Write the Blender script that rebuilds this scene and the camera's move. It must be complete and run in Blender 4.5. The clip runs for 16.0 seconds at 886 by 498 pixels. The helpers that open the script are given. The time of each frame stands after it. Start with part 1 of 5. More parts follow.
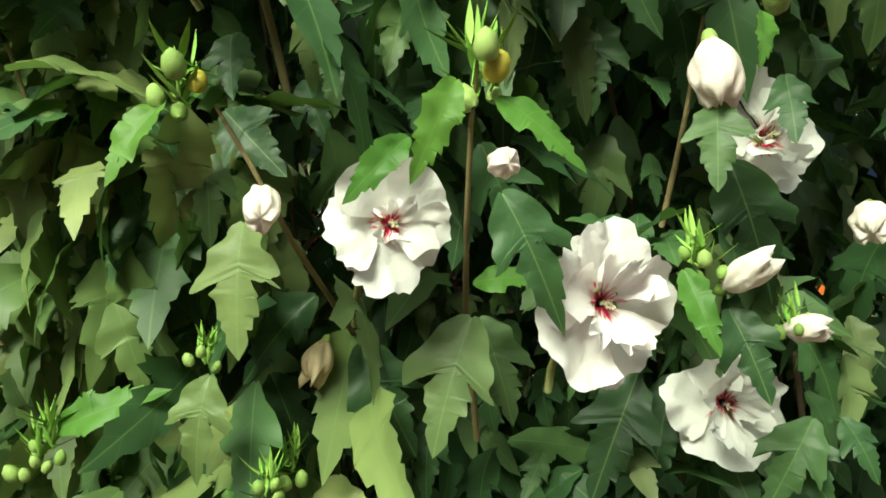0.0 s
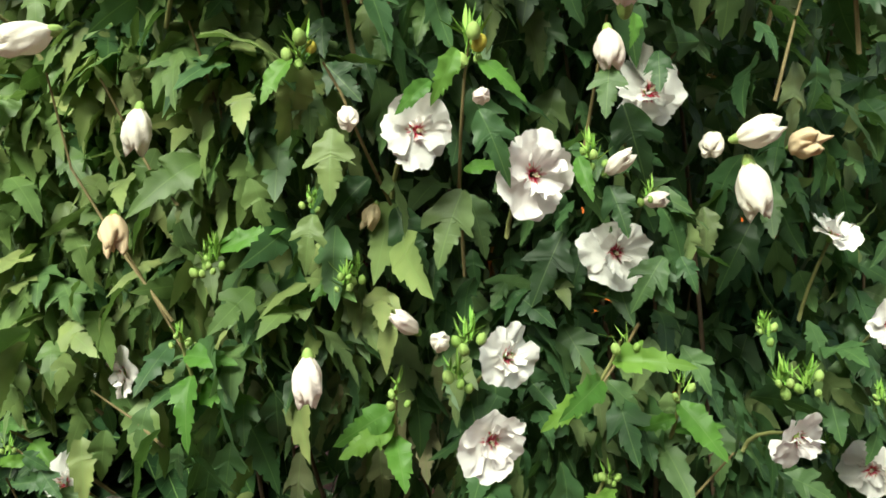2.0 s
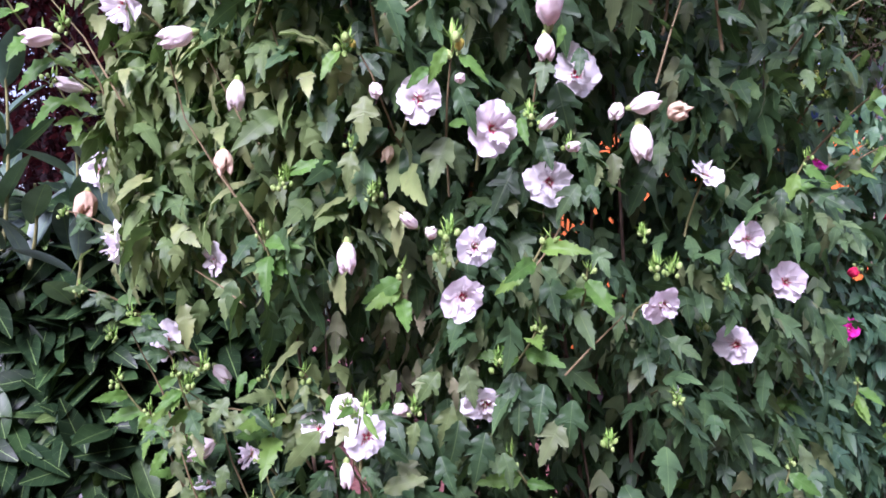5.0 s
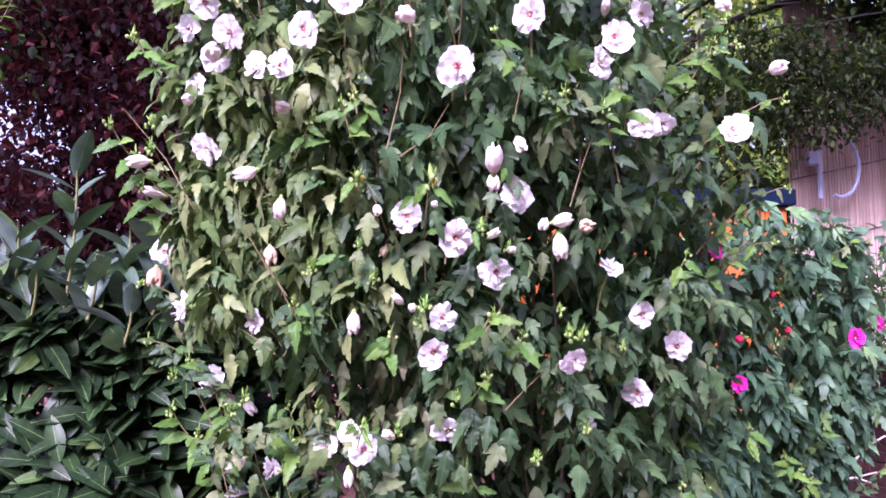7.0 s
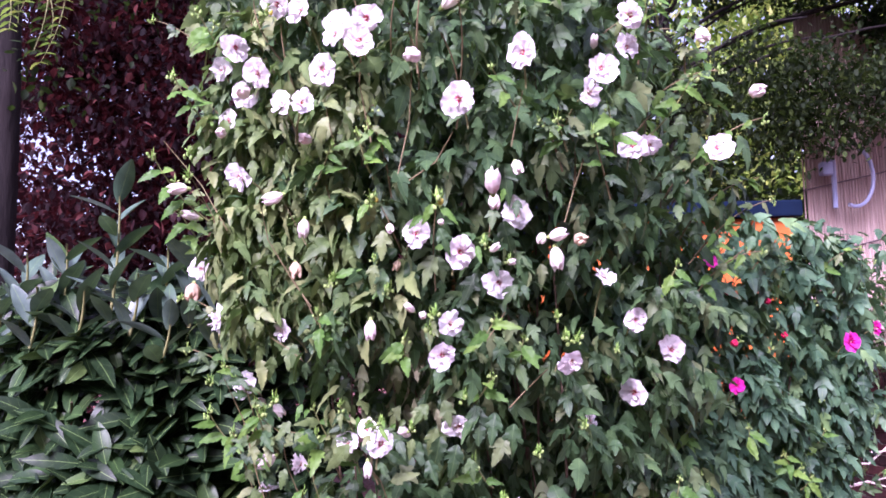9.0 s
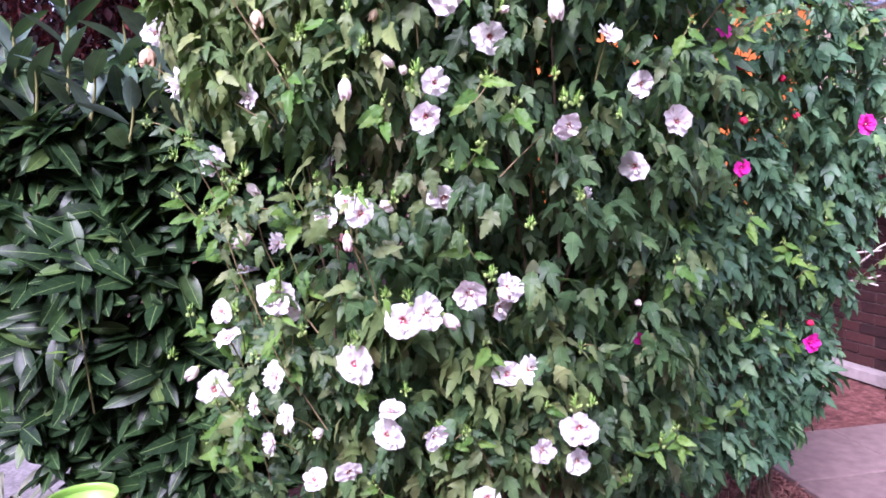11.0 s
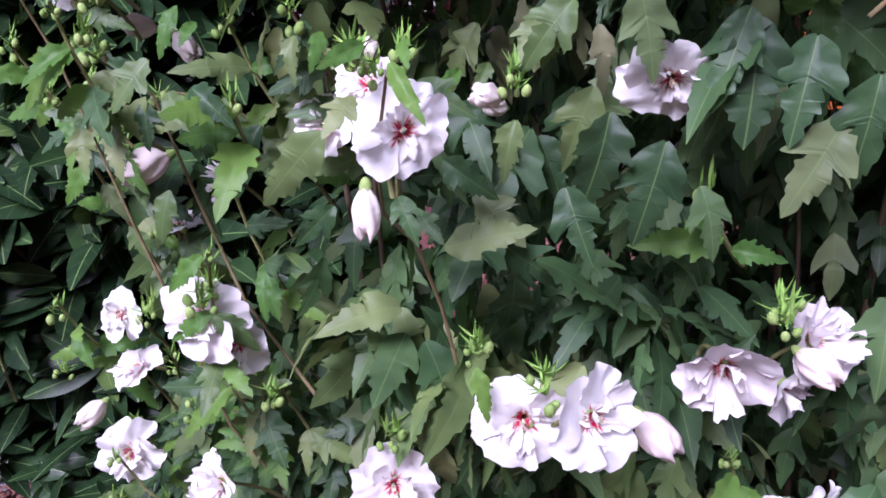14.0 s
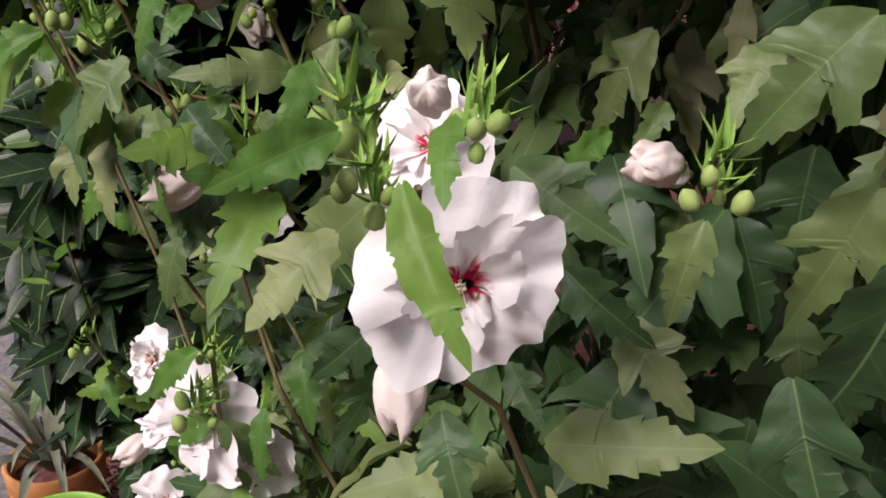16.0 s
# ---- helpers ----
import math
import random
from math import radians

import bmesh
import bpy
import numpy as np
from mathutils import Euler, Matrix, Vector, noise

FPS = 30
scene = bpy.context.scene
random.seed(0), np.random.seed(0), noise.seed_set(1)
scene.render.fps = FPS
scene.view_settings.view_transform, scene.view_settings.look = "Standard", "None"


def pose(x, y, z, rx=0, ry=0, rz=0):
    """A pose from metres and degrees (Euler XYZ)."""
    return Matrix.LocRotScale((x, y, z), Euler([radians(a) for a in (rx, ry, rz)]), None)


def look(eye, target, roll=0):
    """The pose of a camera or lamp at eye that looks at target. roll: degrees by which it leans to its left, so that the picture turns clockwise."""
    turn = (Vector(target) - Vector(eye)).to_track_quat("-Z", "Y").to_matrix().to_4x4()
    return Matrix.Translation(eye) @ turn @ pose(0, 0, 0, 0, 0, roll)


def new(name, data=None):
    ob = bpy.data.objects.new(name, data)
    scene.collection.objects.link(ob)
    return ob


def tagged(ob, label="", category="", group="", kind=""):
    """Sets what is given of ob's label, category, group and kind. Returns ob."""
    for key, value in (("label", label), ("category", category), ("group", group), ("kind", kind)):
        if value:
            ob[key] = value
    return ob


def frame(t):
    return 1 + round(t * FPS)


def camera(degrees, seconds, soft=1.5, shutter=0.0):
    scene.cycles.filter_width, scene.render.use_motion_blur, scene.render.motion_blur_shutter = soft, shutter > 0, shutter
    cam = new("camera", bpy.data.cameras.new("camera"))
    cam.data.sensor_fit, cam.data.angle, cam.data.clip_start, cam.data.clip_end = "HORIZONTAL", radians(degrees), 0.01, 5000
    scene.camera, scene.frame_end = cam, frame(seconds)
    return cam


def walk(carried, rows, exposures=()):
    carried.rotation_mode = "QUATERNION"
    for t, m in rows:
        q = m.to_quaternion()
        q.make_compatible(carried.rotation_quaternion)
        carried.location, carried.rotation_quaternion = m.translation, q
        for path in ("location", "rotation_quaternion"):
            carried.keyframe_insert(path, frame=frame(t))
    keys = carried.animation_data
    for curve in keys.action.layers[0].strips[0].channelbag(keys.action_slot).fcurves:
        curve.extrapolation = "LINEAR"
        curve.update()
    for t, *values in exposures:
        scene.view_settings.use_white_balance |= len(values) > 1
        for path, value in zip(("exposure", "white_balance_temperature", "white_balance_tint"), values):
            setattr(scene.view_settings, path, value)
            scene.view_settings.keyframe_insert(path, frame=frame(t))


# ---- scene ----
cam = camera(61.0, 16.0, 1.7)
PATH = [
    (0, (0.026, -0.007, 1.681), (0.010, 0.986, 1.793), -4.3),
    (0.5, (0.007, -0.047, 1.671), (-0.005, 0.947, 1.781), -4.1),
    (1, (-0.000, -0.090, 1.657), (-0.000, 0.905, 1.757), -3.9),
    (1.5, (0.007, -0.157, 1.627), (0.007, 0.838, 1.719), -3.6),
    (2, (0.024, -0.257, 1.596), (0.006, 0.740, 1.668), -2.9),
    (2.5, (0.030, -0.335, 1.581), (-0.002, 0.663, 1.638), -2.5),
    (3, (0.038, -0.381, 1.567), (0.004, 0.617, 1.613), -2.3),
    (3.5, (0.043, -0.425, 1.555), (0.009, 0.574, 1.589), -1.9),
    (3.7, (0.045, -0.436, 1.549), (0.012, 0.563, 1.578), -1.8),
    (5.8, (0.015, -0.767, 1.535), (0.020, 0.233, 1.546), -1.7),
    (6, (0.009, -0.816, 1.544), (0.021, 0.184, 1.575), -1.6),
    (6.5, (0.019, -0.908, 1.562), (0.035, 0.089, 1.636), -1.0),
    (7, (0.052, -1.015, 1.557), (0.060, -0.019, 1.642), -0.5),
    (7.5, (0.071, -1.121, 1.559), (0.071, -0.126, 1.660), -0.5),
    (8, (0.075, -1.169, 1.559), (0.066, -0.176, 1.677), -0.8),
    (8.2, (0.078, -1.175, 1.559), (0.063, -0.183, 1.682), -0.8),
    (10.3, (0.094, -1.121, 1.466), (0.062, -0.122, 1.456), -1.6),
    (10.5, (0.093, -1.108, 1.455), (0.065, -0.109, 1.415), -1.6),
    (11, (0.098, -1.021, 1.416), (0.076, -0.028, 1.294), -1.6),
    (11.5, (0.071, -0.879, 1.410), (0.057, 0.103, 1.218), -1.4),
    (12, (0.024, -0.739, 1.403), (0.017, 0.234, 1.171), -1.5),
    (12.5, (0.005, -0.571, 1.393), (-0.012, 0.395, 1.137), -1.4),
    (13, (0.000, -0.344, 1.401), (-0.050, 0.618, 1.133), -1.3),
    (13.5, (0.002, -0.201, 1.388), (-0.090, 0.754, 1.107), -1.0),
    (14, (-0.002, -0.064, 1.375), (-0.138, 0.883, 1.084), -0.7),
    (14.5, (-0.005, 0.027, 1.385), (-0.178, 0.965, 1.084), -0.7),
    (15, (-0.011, 0.101, 1.388), (-0.225, 1.025, 1.073), -0.3),
    (15.5, (-0.019, 0.135, 1.392), (-0.281, 1.044, 1.066), 1.1),
    (16, (-0.025, 0.167, 1.391), (-0.346, 1.052, 1.051), 2.0),
]
EXPOSURES = [(0, 1.32, 7100, -19), (2, 1.34, 6850, -11), (3.5, 1.34, 5600, 22), (6, 1.87, 5400, 55), (8, 1.9, 5600, 62), (10.5, 1.9, 5400, 52), (12.0, 1.92, 5600, 42), (13.0, 1.76, 5500, 45), (13.5, 1.18, 5450, 42), (14.5, 1.22, 5300, 40), (15.2, 1.06, 5350, 38), (15.5, 0.98, 5850, 34), (16, 0.7, 6500, 25)]
walk(cam, [(t, look(eye, target, roll)) for t, eye, target, roll in PATH], EXPOSURES)

# ---- world and sun ----
world = bpy.data.worlds.new("sky")
scene.world = world
world.use_nodes = True
sky = world.node_tree.nodes.new("ShaderNodeTexSky")
sky.sky_type, sky.sun_disc = "NISHITA", False
sky.sun_elevation, sky.sun_rotation = radians(40), radians(200)
sky.air_density, sky.dust_density, sky.ozone_density = 1.0, 4.0, 0.6
haze = world.node_tree.nodes.new("ShaderNodeMix")
haze.data_type = "RGBA"
haze.inputs[0].default_value = 0.4
haze.inputs[7].default_value = (3.6, 3.45, 3.3, 1)
world.node_tree.links.new(sky.outputs[0], haze.inputs[6])
world.node_tree.links.new(haze.outputs[2], world.node_tree.nodes["Background"].inputs[0])
world.node_tree.nodes["Background"].inputs[1].default_value = 0.105
sun = new("sun", bpy.data.lights.new("sun", "SUN"))
sun.data.energy, sun.data.angle, sun.data.color = 3.0, radians(28), (1.0, 0.97, 0.93)
sun.matrix_world = look((-1.2, -3.2, 2.9), (0, 0, 0))


# ---- materials ----
def material(name, rough=0.6, spec=0.4):
    m = bpy.data.materials.new(name)
    m.use_nodes = True
    b = m.node_tree.nodes["Principled BSDF"]
    b.inputs["Roughness"].default_value = rough
    b.inputs["Specular IOR Level"].default_value = spec
    return m, m.node_tree, b


def node(nt, kind, **values):
    n = nt.nodes.new(kind)
    for key, value in values.items():
        n.inputs[key.replace("_", " ")].default_value = value
    return n


def ramp(nt, fac, stops):
    n = nt.nodes.new("ShaderNodeValToRGB")
    while len(n.color_ramp.elements) < len(stops):
        n.color_ramp.elements.new(0.5)
    for e, (p, c) in zip(n.color_ramp.elements, stops):
        e.position, e.color = p, (*c, 1)
    nt.links.new(fac, n.inputs[0])
    return n.outputs[0]


def mixed(nt, fac, a, b, blend="MIX"):
    n = nt.nodes.new("ShaderNodeMix")
    n.data_type, n.blend_type = "RGBA", blend
    for socket, value in ((n.inputs[0], fac), (n.inputs[6], a), (n.inputs[7], b)):
        if isinstance(value, (int, float)):
            socket.default_value = value
        elif isinstance(value, tuple):
            socket.default_value = (*value, 1)
        else:
            nt.links.new(value, socket)
    return n.outputs[2]


def sums(nt, op, a, b=0.0, c=0.0):
    n = nt.nodes.new("ShaderNodeMath")
    n.operation = op
    for socket, value in zip(n.inputs, (a, b, c)):
        if isinstance(value, (int, float)):
            socket.default_value = value
        else:
            nt.links.new(value, socket)
    return n.outputs[0]


def bumped(nt, b, height, strength=0.3, distance=0.01):
    n = node(nt, "ShaderNodeBump", Strength=strength, Distance=distance)
    nt.links.new(height, n.inputs["Height"])
    nt.links.new(n.outputs[0], b.inputs["Normal"])


def noise_of(nt, scale, detail=3.0, coord=None):
    n = node(nt, "ShaderNodeTexNoise", Scale=scale, Detail=detail)
    if coord is None:
        coord = nt.nodes.new("ShaderNodeTexCoord").outputs["Object"]
    nt.links.new(coord, n.inputs["Vector"])
    return n.outputs["Fac"]


def leaf_material(name, stops, rough=0.47, spec=0.3, clear=0.22, veins=4.0, vein_colour=(0.2, 0.32, 0.1), vein=0.4, wear=0.2, single=False, through_colour=(0.25, 0.5, 0.06)):
    """A leaf: colour by leaf, pale veins from its own flat coordinates, a little light through it."""
    m, nt, b = material(name, rough, spec)
    if single:
        pick = nt.nodes.new("ShaderNodeObjectInfo").outputs["Random"]
    else:
        pick = nt.nodes.new("ShaderNodeNewGeometry").outputs["Random Per Island"]
    base = ramp(nt, pick, stops)
    uv = nt.nodes.new("ShaderNodeUVMap").outputs[0]
    split = nt.nodes.new("ShaderNodeSeparateXYZ")
    nt.links.new(uv, split.inputs[0])
    side = sums(nt, "ABSOLUTE", sums(nt, "SUBTRACT", split.outputs[0], 0.5))
    rib = sums(nt, "LESS_THAN", side, 0.006)
    across = sums(nt, "FRACT", sums(nt, "MULTIPLY", sums(nt, "SUBTRACT", split.outputs[1], sums(nt, "MULTIPLY", side, 1.1)), veins))
    fine = sums(nt, "LESS_THAN", across, 0.045)
    lines = sums(nt, "MAXIMUM", rib, sums(nt, "MULTIPLY", fine, 0.25))
    blotch = noise_of(nt, 3.0 if single else 60.0, 4.0)
    mottled = mixed(nt, sums(nt, "MULTIPLY", blotch, wear), base, (0.13, 0.19, 0.05))
    # broad lighter and darker tone painted in for uneven sheen
    cloud = noise_of(nt, 1.3 if single else 24.0, 2.0)
    shaded = mixed(nt, 1.0, mottled, ramp(nt, cloud, [(0.3, (0.68, 0.7, 0.72)), (0.5, (1.0, 1.0, 1.0)), (0.7, (1.38, 1.32, 1.3))]), "MULTIPLY")
    colour = mixed(nt, sums(nt, "MULTIPLY", lines, vein), shaded, vein_colour)
    nt.links.new(colour, b.inputs["Base Color"])
    bumped(nt, b, sums(nt, "SUBTRACT", blotch, sums(nt, "MULTIPLY", lines, 0.8)), 0.14 if single else 0.3, 0.012 if single else 0.002)
    glow = nt.nodes.new("ShaderNodeBsdfTranslucent")
    nt.links.new(mixed(nt, 0.35, colour, through_colour), glow.inputs[0])
    mix = nt.nodes.new("ShaderNodeMixShader")
    mix.inputs[0].default_value = clear
    nt.links.new(b.outputs[0], mix.inputs[1])
    nt.links.new(glow.outputs[0], mix.inputs[2])
    nt.links.new(mix.outputs[0], nt.nodes["Material Output"].inputs[0])
    return m


GREEN = [(0.0, (0.02, 0.051, 0.023)), (0.35, (0.034, 0.086, 0.036)), (0.7, (0.058, 0.124, 0.046)), (0.9, (0.1, 0.163, 0.063)), (1.0, (0.175, 0.213, 0.097))]
DEEP = [(0.0, (0.026, 0.075, 0.047)), (0.5, (0.052, 0.132, 0.074)), (0.9, (0.1, 0.2, 0.1)), (1.0, (0.18, 0.31, 0.11))]
YOUNG = [(0.0, (0.08, 0.2, 0.035)), (0.5, (0.12, 0.27, 0.045)), (1.0, (0.19, 0.34, 0.06))]
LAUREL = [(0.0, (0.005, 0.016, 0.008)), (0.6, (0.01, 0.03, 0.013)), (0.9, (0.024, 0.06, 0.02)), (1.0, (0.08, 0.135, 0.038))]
leaf_green = leaf_material("hibiscus_leaf", GREEN)
leaf_single = leaf_material("hibiscus_leaf_single", GREEN, single=True)
leaf_deep = leaf_material("dark_hibiscus_leaf", DEEP)
leaf_deep_single = leaf_material("dark_hibiscus_leaf_single", DEEP, single=True)
leaf_young = leaf_material("young_leaf", YOUNG, clear=0.35, wear=0.1)
leaf_young_single = leaf_material("young_leaf_single", YOUNG, clear=0.35, wear=0.1, single=True)
# paler hibiscus leaf: dusty tone plus daylight mixed into the colour
PALE = [(0.0, (0.082, 0.148, 0.047)), (0.5, (0.142, 0.208, 0.07)), (1.0, (0.24, 0.278, 0.11))]
leaf_pale = leaf_material("pale_leaf", PALE)
leaf_pale_single = leaf_material("pale_leaf_single", PALE, single=True)
leaf_withered = leaf_material("withered_leaf", [(0.0, (0.1, 0.12, 0.06)), (0.5, (0.17, 0.18, 0.095)), (1.0, (0.28, 0.26, 0.16))], rough=0.6, spec=0.2)
# blue-grey stops paint the sky's sheen onto the upright shoots
leaf_shoot = leaf_material("sheen_laurel_leaf", [(0.0, (0.03, 0.07, 0.04)), (0.5, (0.06, 0.11, 0.075)), (0.85, (0.12, 0.17, 0.155)), (1.0, (0.22, 0.26, 0.29))], rough=0.35, spec=0.4, clear=0.1, veins=5.0, vein=0.4, wear=0.05)
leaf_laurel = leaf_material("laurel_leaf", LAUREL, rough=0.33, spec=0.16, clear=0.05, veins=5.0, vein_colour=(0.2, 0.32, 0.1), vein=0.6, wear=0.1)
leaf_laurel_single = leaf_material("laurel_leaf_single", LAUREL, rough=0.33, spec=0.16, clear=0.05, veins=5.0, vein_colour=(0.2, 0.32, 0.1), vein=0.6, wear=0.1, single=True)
leaf_red = leaf_material("dark_red_leaf", [(0.0, (0.008, 0.005, 0.006)), (0.6, (0.016, 0.007, 0.009)), (0.88, (0.036, 0.012, 0.014)), (1.0, (0.15, 0.045, 0.04))], rough=0.6, spec=0.12, clear=0.22, vein=0.0, wear=0.0, through_colour=(0.3, 0.05, 0.05))
# near-black base colour holds the shade of the backlit crowns
leaf_tree = leaf_material("shaded_tree_leaf", [(0.0, (0.004, 0.008, 0.005)), (0.8, (0.007, 0.015, 0.006)), (1.0, (0.05, 0.08, 0.018))], rough=0.6, spec=0.1, clear=0.15, vein=0.0, wear=0.1)
# bright counterpart: sunlight is put into the yellow-green base colour
leaf_lit = leaf_material("sunlit_green_leaf", [(0.0, (0.1, 0.18, 0.03)), (0.6, (0.22, 0.3, 0.05)), (1.0, (0.4, 0.42, 0.1))], clear=0.4, vein=0.0, wear=0.1)


def petal_material(name, white, blush, red, eye=0.2, clear=0.22):
    """A petal: red at the heart of the flower, faint ribs, a blush that varies by flower."""
    m, nt, b = material(name, 0.6, 0.2)
    at = nt.nodes.new("ShaderNodeTexCoord").outputs["Object"]
    pick = nt.nodes.new("ShaderNodeObjectInfo").outputs["Random"]
    length = nt.nodes.new("ShaderNodeVectorMath")
    length.operation = "LENGTH"
    nt.links.new(at, length.inputs[0])
    way = nt.nodes.new("ShaderNodeVectorMath")
    way.operation = "NORMALIZE"
    nt.links.new(at, way.inputs[0])
    streak = noise_of(nt, 4.5, 2.0, way.outputs["Vector"])
    r = sums(nt, "ADD", length.outputs["Value"], sums(nt, "MULTIPLY", sums(nt, "SUBTRACT", streak, 0.5), 0.75))
    soft = nt.nodes.new("ShaderNodeMapRange")
    soft.inputs["From Min"].default_value, soft.inputs["From Max"].default_value = eye - 0.07, eye + 0.1
    soft.inputs["To Min"].default_value, soft.inputs["To Max"].default_value = 1.0, 0.0
    nt.links.new(r, soft.inputs["Value"])
    body = mixed(nt, sums(nt, "MULTIPLY", pick, noise_of(nt, 3.0, 2.0, at)), white, blush)
    nt.links.new(mixed(nt, soft.outputs[0], body, red), b.inputs["Base Color"])
    bumped(nt, b, noise_of(nt, 7.0, 2.0, at), 0.08, 0.05)
    glow = nt.nodes.new("ShaderNodeBsdfTranslucent")
    nt.links.new(mixed(nt, soft.outputs[0], body, red), glow.inputs[0])
    mix = nt.nodes.new("ShaderNodeMixShader")
    mix.inputs[0].default_value = clear
    nt.links.new(b.outputs[0], mix.inputs[1])
    nt.links.new(glow.outputs[0], mix.inputs[2])
    nt.links.new(mix.outputs[0], nt.nodes["Material Output"].inputs[0])
    return m


petal_white = petal_material("white_petal", (0.91, 0.895, 0.87), (0.9, 0.82, 0.83), (0.6, 0.004, 0.06), eye=0.18)
petal_closed = petal_material("cream_petal", (0.88, 0.82, 0.73), (0.86, 0.68, 0.69), (0.75, 0.6, 0.45), eye=0.12)
petal_dry = petal_material("dried_petal", (0.72, 0.58, 0.38), (0.62, 0.36, 0.26), (0.5, 0.3, 0.12), eye=0.2)
petal_pink = petal_material("magenta_petal", (0.72, 0.03, 0.36), (0.75, 0.08, 0.45), (0.45, 0.0, 0.1), eye=0.25)
petal_red = petal_material("red_bud_petal", (0.65, 0.02, 0.07), (0.7, 0.05, 0.15), (0.5, 0.0, 0.05), eye=0.1)


def plain(name, stops, scale=8.0, rough=0.7, spec=0.3, bump=0.3, depth=0.01, detail=5.0, stretch=(1, 1, 1), by_object=0.0):
    m, nt, b = material(name, rough, spec)
    at = nt.nodes.new("ShaderNodeTexCoord").outputs["Object"]
    mapping = node(nt, "ShaderNodeMapping", Scale=stretch)
    nt.links.new(at, mapping.inputs[0])
    big = noise_of(nt, scale * 0.25, 2.0, mapping.outputs[0])
    fine = noise_of(nt, scale, detail, mapping.outputs[0])
    fac = sums(nt, "ADD", sums(nt, "MULTIPLY", fine, 0.6), sums(nt, "MULTIPLY", big, 0.4))
    if by_object:
        pick = nt.nodes.new("ShaderNodeObjectInfo").outputs["Random"]
        fac = sums(nt, "ADD", fac, sums(nt, "MULTIPLY", sums(nt, "SUBTRACT", pick, 0.5), by_object))
    nt.links.new(ramp(nt, fac, stops), b.inputs["Base Color"])
    bumped(nt, b, fine, bump, depth)
    return m


bark_green = plain("green_stem", [(0.3, (0.16, 0.17, 0.06)), (0.7, (0.26, 0.26, 0.1))], 60, 0.6)
bark_brown = plain("brown_stem", [(0.3, (0.07, 0.045, 0.028)), (0.7, (0.16, 0.11, 0.07))], 60, 0.75)
bark_stem = plain("olive_stem", [(0.3, (0.13, 0.1, 0.045)), (0.7, (0.24, 0.19, 0.09))], 60, 0.65)
bud_green = plain("green_bud", [(0.3, (0.2, 0.32, 0.07)), (0.7, (0.34, 0.46, 0.14))], 40, 0.5, by_object=0.5)
bud_yellow = plain("yellow_bud", [(0.3, (0.4, 0.38, 0.05)), (0.7, (0.62, 0.5, 0.08))], 20, 0.5)
stamen_cream = plain("stamen", [(0.3, (0.75, 0.68, 0.45)), (0.7, (0.85, 0.8, 0.62))], 40, 0.6)
trunk_dark = plain("dark_bark", [(0.3, (0.006, 0.004, 0.004)), (0.7, (0.018, 0.013, 0.012))], 14, 0.9, bump=0.8, depth=0.03, stretch=(1, 1, 0.25))
soil_mat = plain("mulch", [(0.3, (0.06, 0.02, 0.017)), (0.5, (0.15, 0.055, 0.047)), (0.72, (0.28, 0.13, 0.11))], 38, 0.95, bump=0.9, depth=0.02, detail=8)
chip_mat = plain("bark_chip", [(0.3, (0.075, 0.028, 0.022)), (0.7, (0.25, 0.115, 0.09))], 50, 0.9, by_object=0.9)
gravel_mat = plain("gravel", [(0.3, (0.12, 0.11, 0.11)), (0.7, (0.27, 0.25, 0.25))], 60, 0.95, bump=0.8, depth=0.01)
slab_mat = plain("paving_slab", [(0.3, (0.145, 0.1, 0.092)), (0.7, (0.235, 0.165, 0.15))], 22, 0.9, bump=0.3, by_object=0.25)
sett_mat = plain("blue_grey_sett", [(0.3, (0.1, 0.098, 0.12)), (0.7, (0.2, 0.195, 0.235))], 24, 0.85, bump=0.5, by_object=0.25)
kerb_mat = plain("concrete_kerb", [(0.3, (0.24, 0.2, 0.19)), (0.7, (0.36, 0.31, 0.29))], 26, 0.9)
brick_mat = plain("dark_red_brick", [(0.3, (0.022, 0.008, 0.008)), (0.7, (0.06, 0.019, 0.017))], 30, 0.85, bump=0.4, by_object=0.35)
mortar_mat = plain("mortar", [(0.3, (0.09, 0.06, 0.055)), (0.7, (0.17, 0.125, 0.115))], 40, 0.95)
reed_mat = plain("reed", [(0.25, (0.34, 0.25, 0.21)), (0.75, (0.56, 0.44, 0.38))], 30, 0.8, stretch=(1, 1, 0.15), by_object=0.3)
wire_mat = plain("wire", [(0.3, (0.08, 0.06, 0.06)), (0.7, (0.14, 0.1, 0.1))], 30, 0.6)
orange_mat = plain("orange_paint", [(0.3, (0.4, 0.085, 0.012)), (0.7, (0.54, 0.135, 0.02))], 9, 0.55, by_object=0.2)
blue_mat = plain("blue_sheet", [(0.3, (0.002, 0.006, 0.015)), (0.7, (0.004, 0.012, 0.032))], 7, 0.9, 0.1)
pipe_mat = plain("pale_blue_plastic", [(0.3, (0.26, 0.3, 0.44)), (0.7, (0.38, 0.42, 0.56))], 9, 0.35)
pot_green = plain("lime_green_glaze", [(0.3, (0.22, 0.44, 0.06)), (0.7, (0.29, 0.52, 0.1))], 7, 0.35, 0.5, bump=0.05)
pot_clay = plain("terracotta", [(0.3, (0.5, 0.2, 0.06)), (0.7, (0.66, 0.32, 0.12))], 16, 0.8)
pot_pale = plain("limed_terracotta", [(0.3, (0.55, 0.38, 0.3)), (0.7, (0.72, 0.6, 0.52))], 18, 0.85)
strap_mat = plain("grey_green_blade", [(0.3, (0.11, 0.13, 0.08)), (0.7, (0.22, 0.23, 0.16))], 30, 0.6)
straw_mat = plain("dry_stalk", [(0.3, (0.42, 0.28, 0.2)), (0.7, (0.66, 0.5, 0.38))], 30, 0.8)
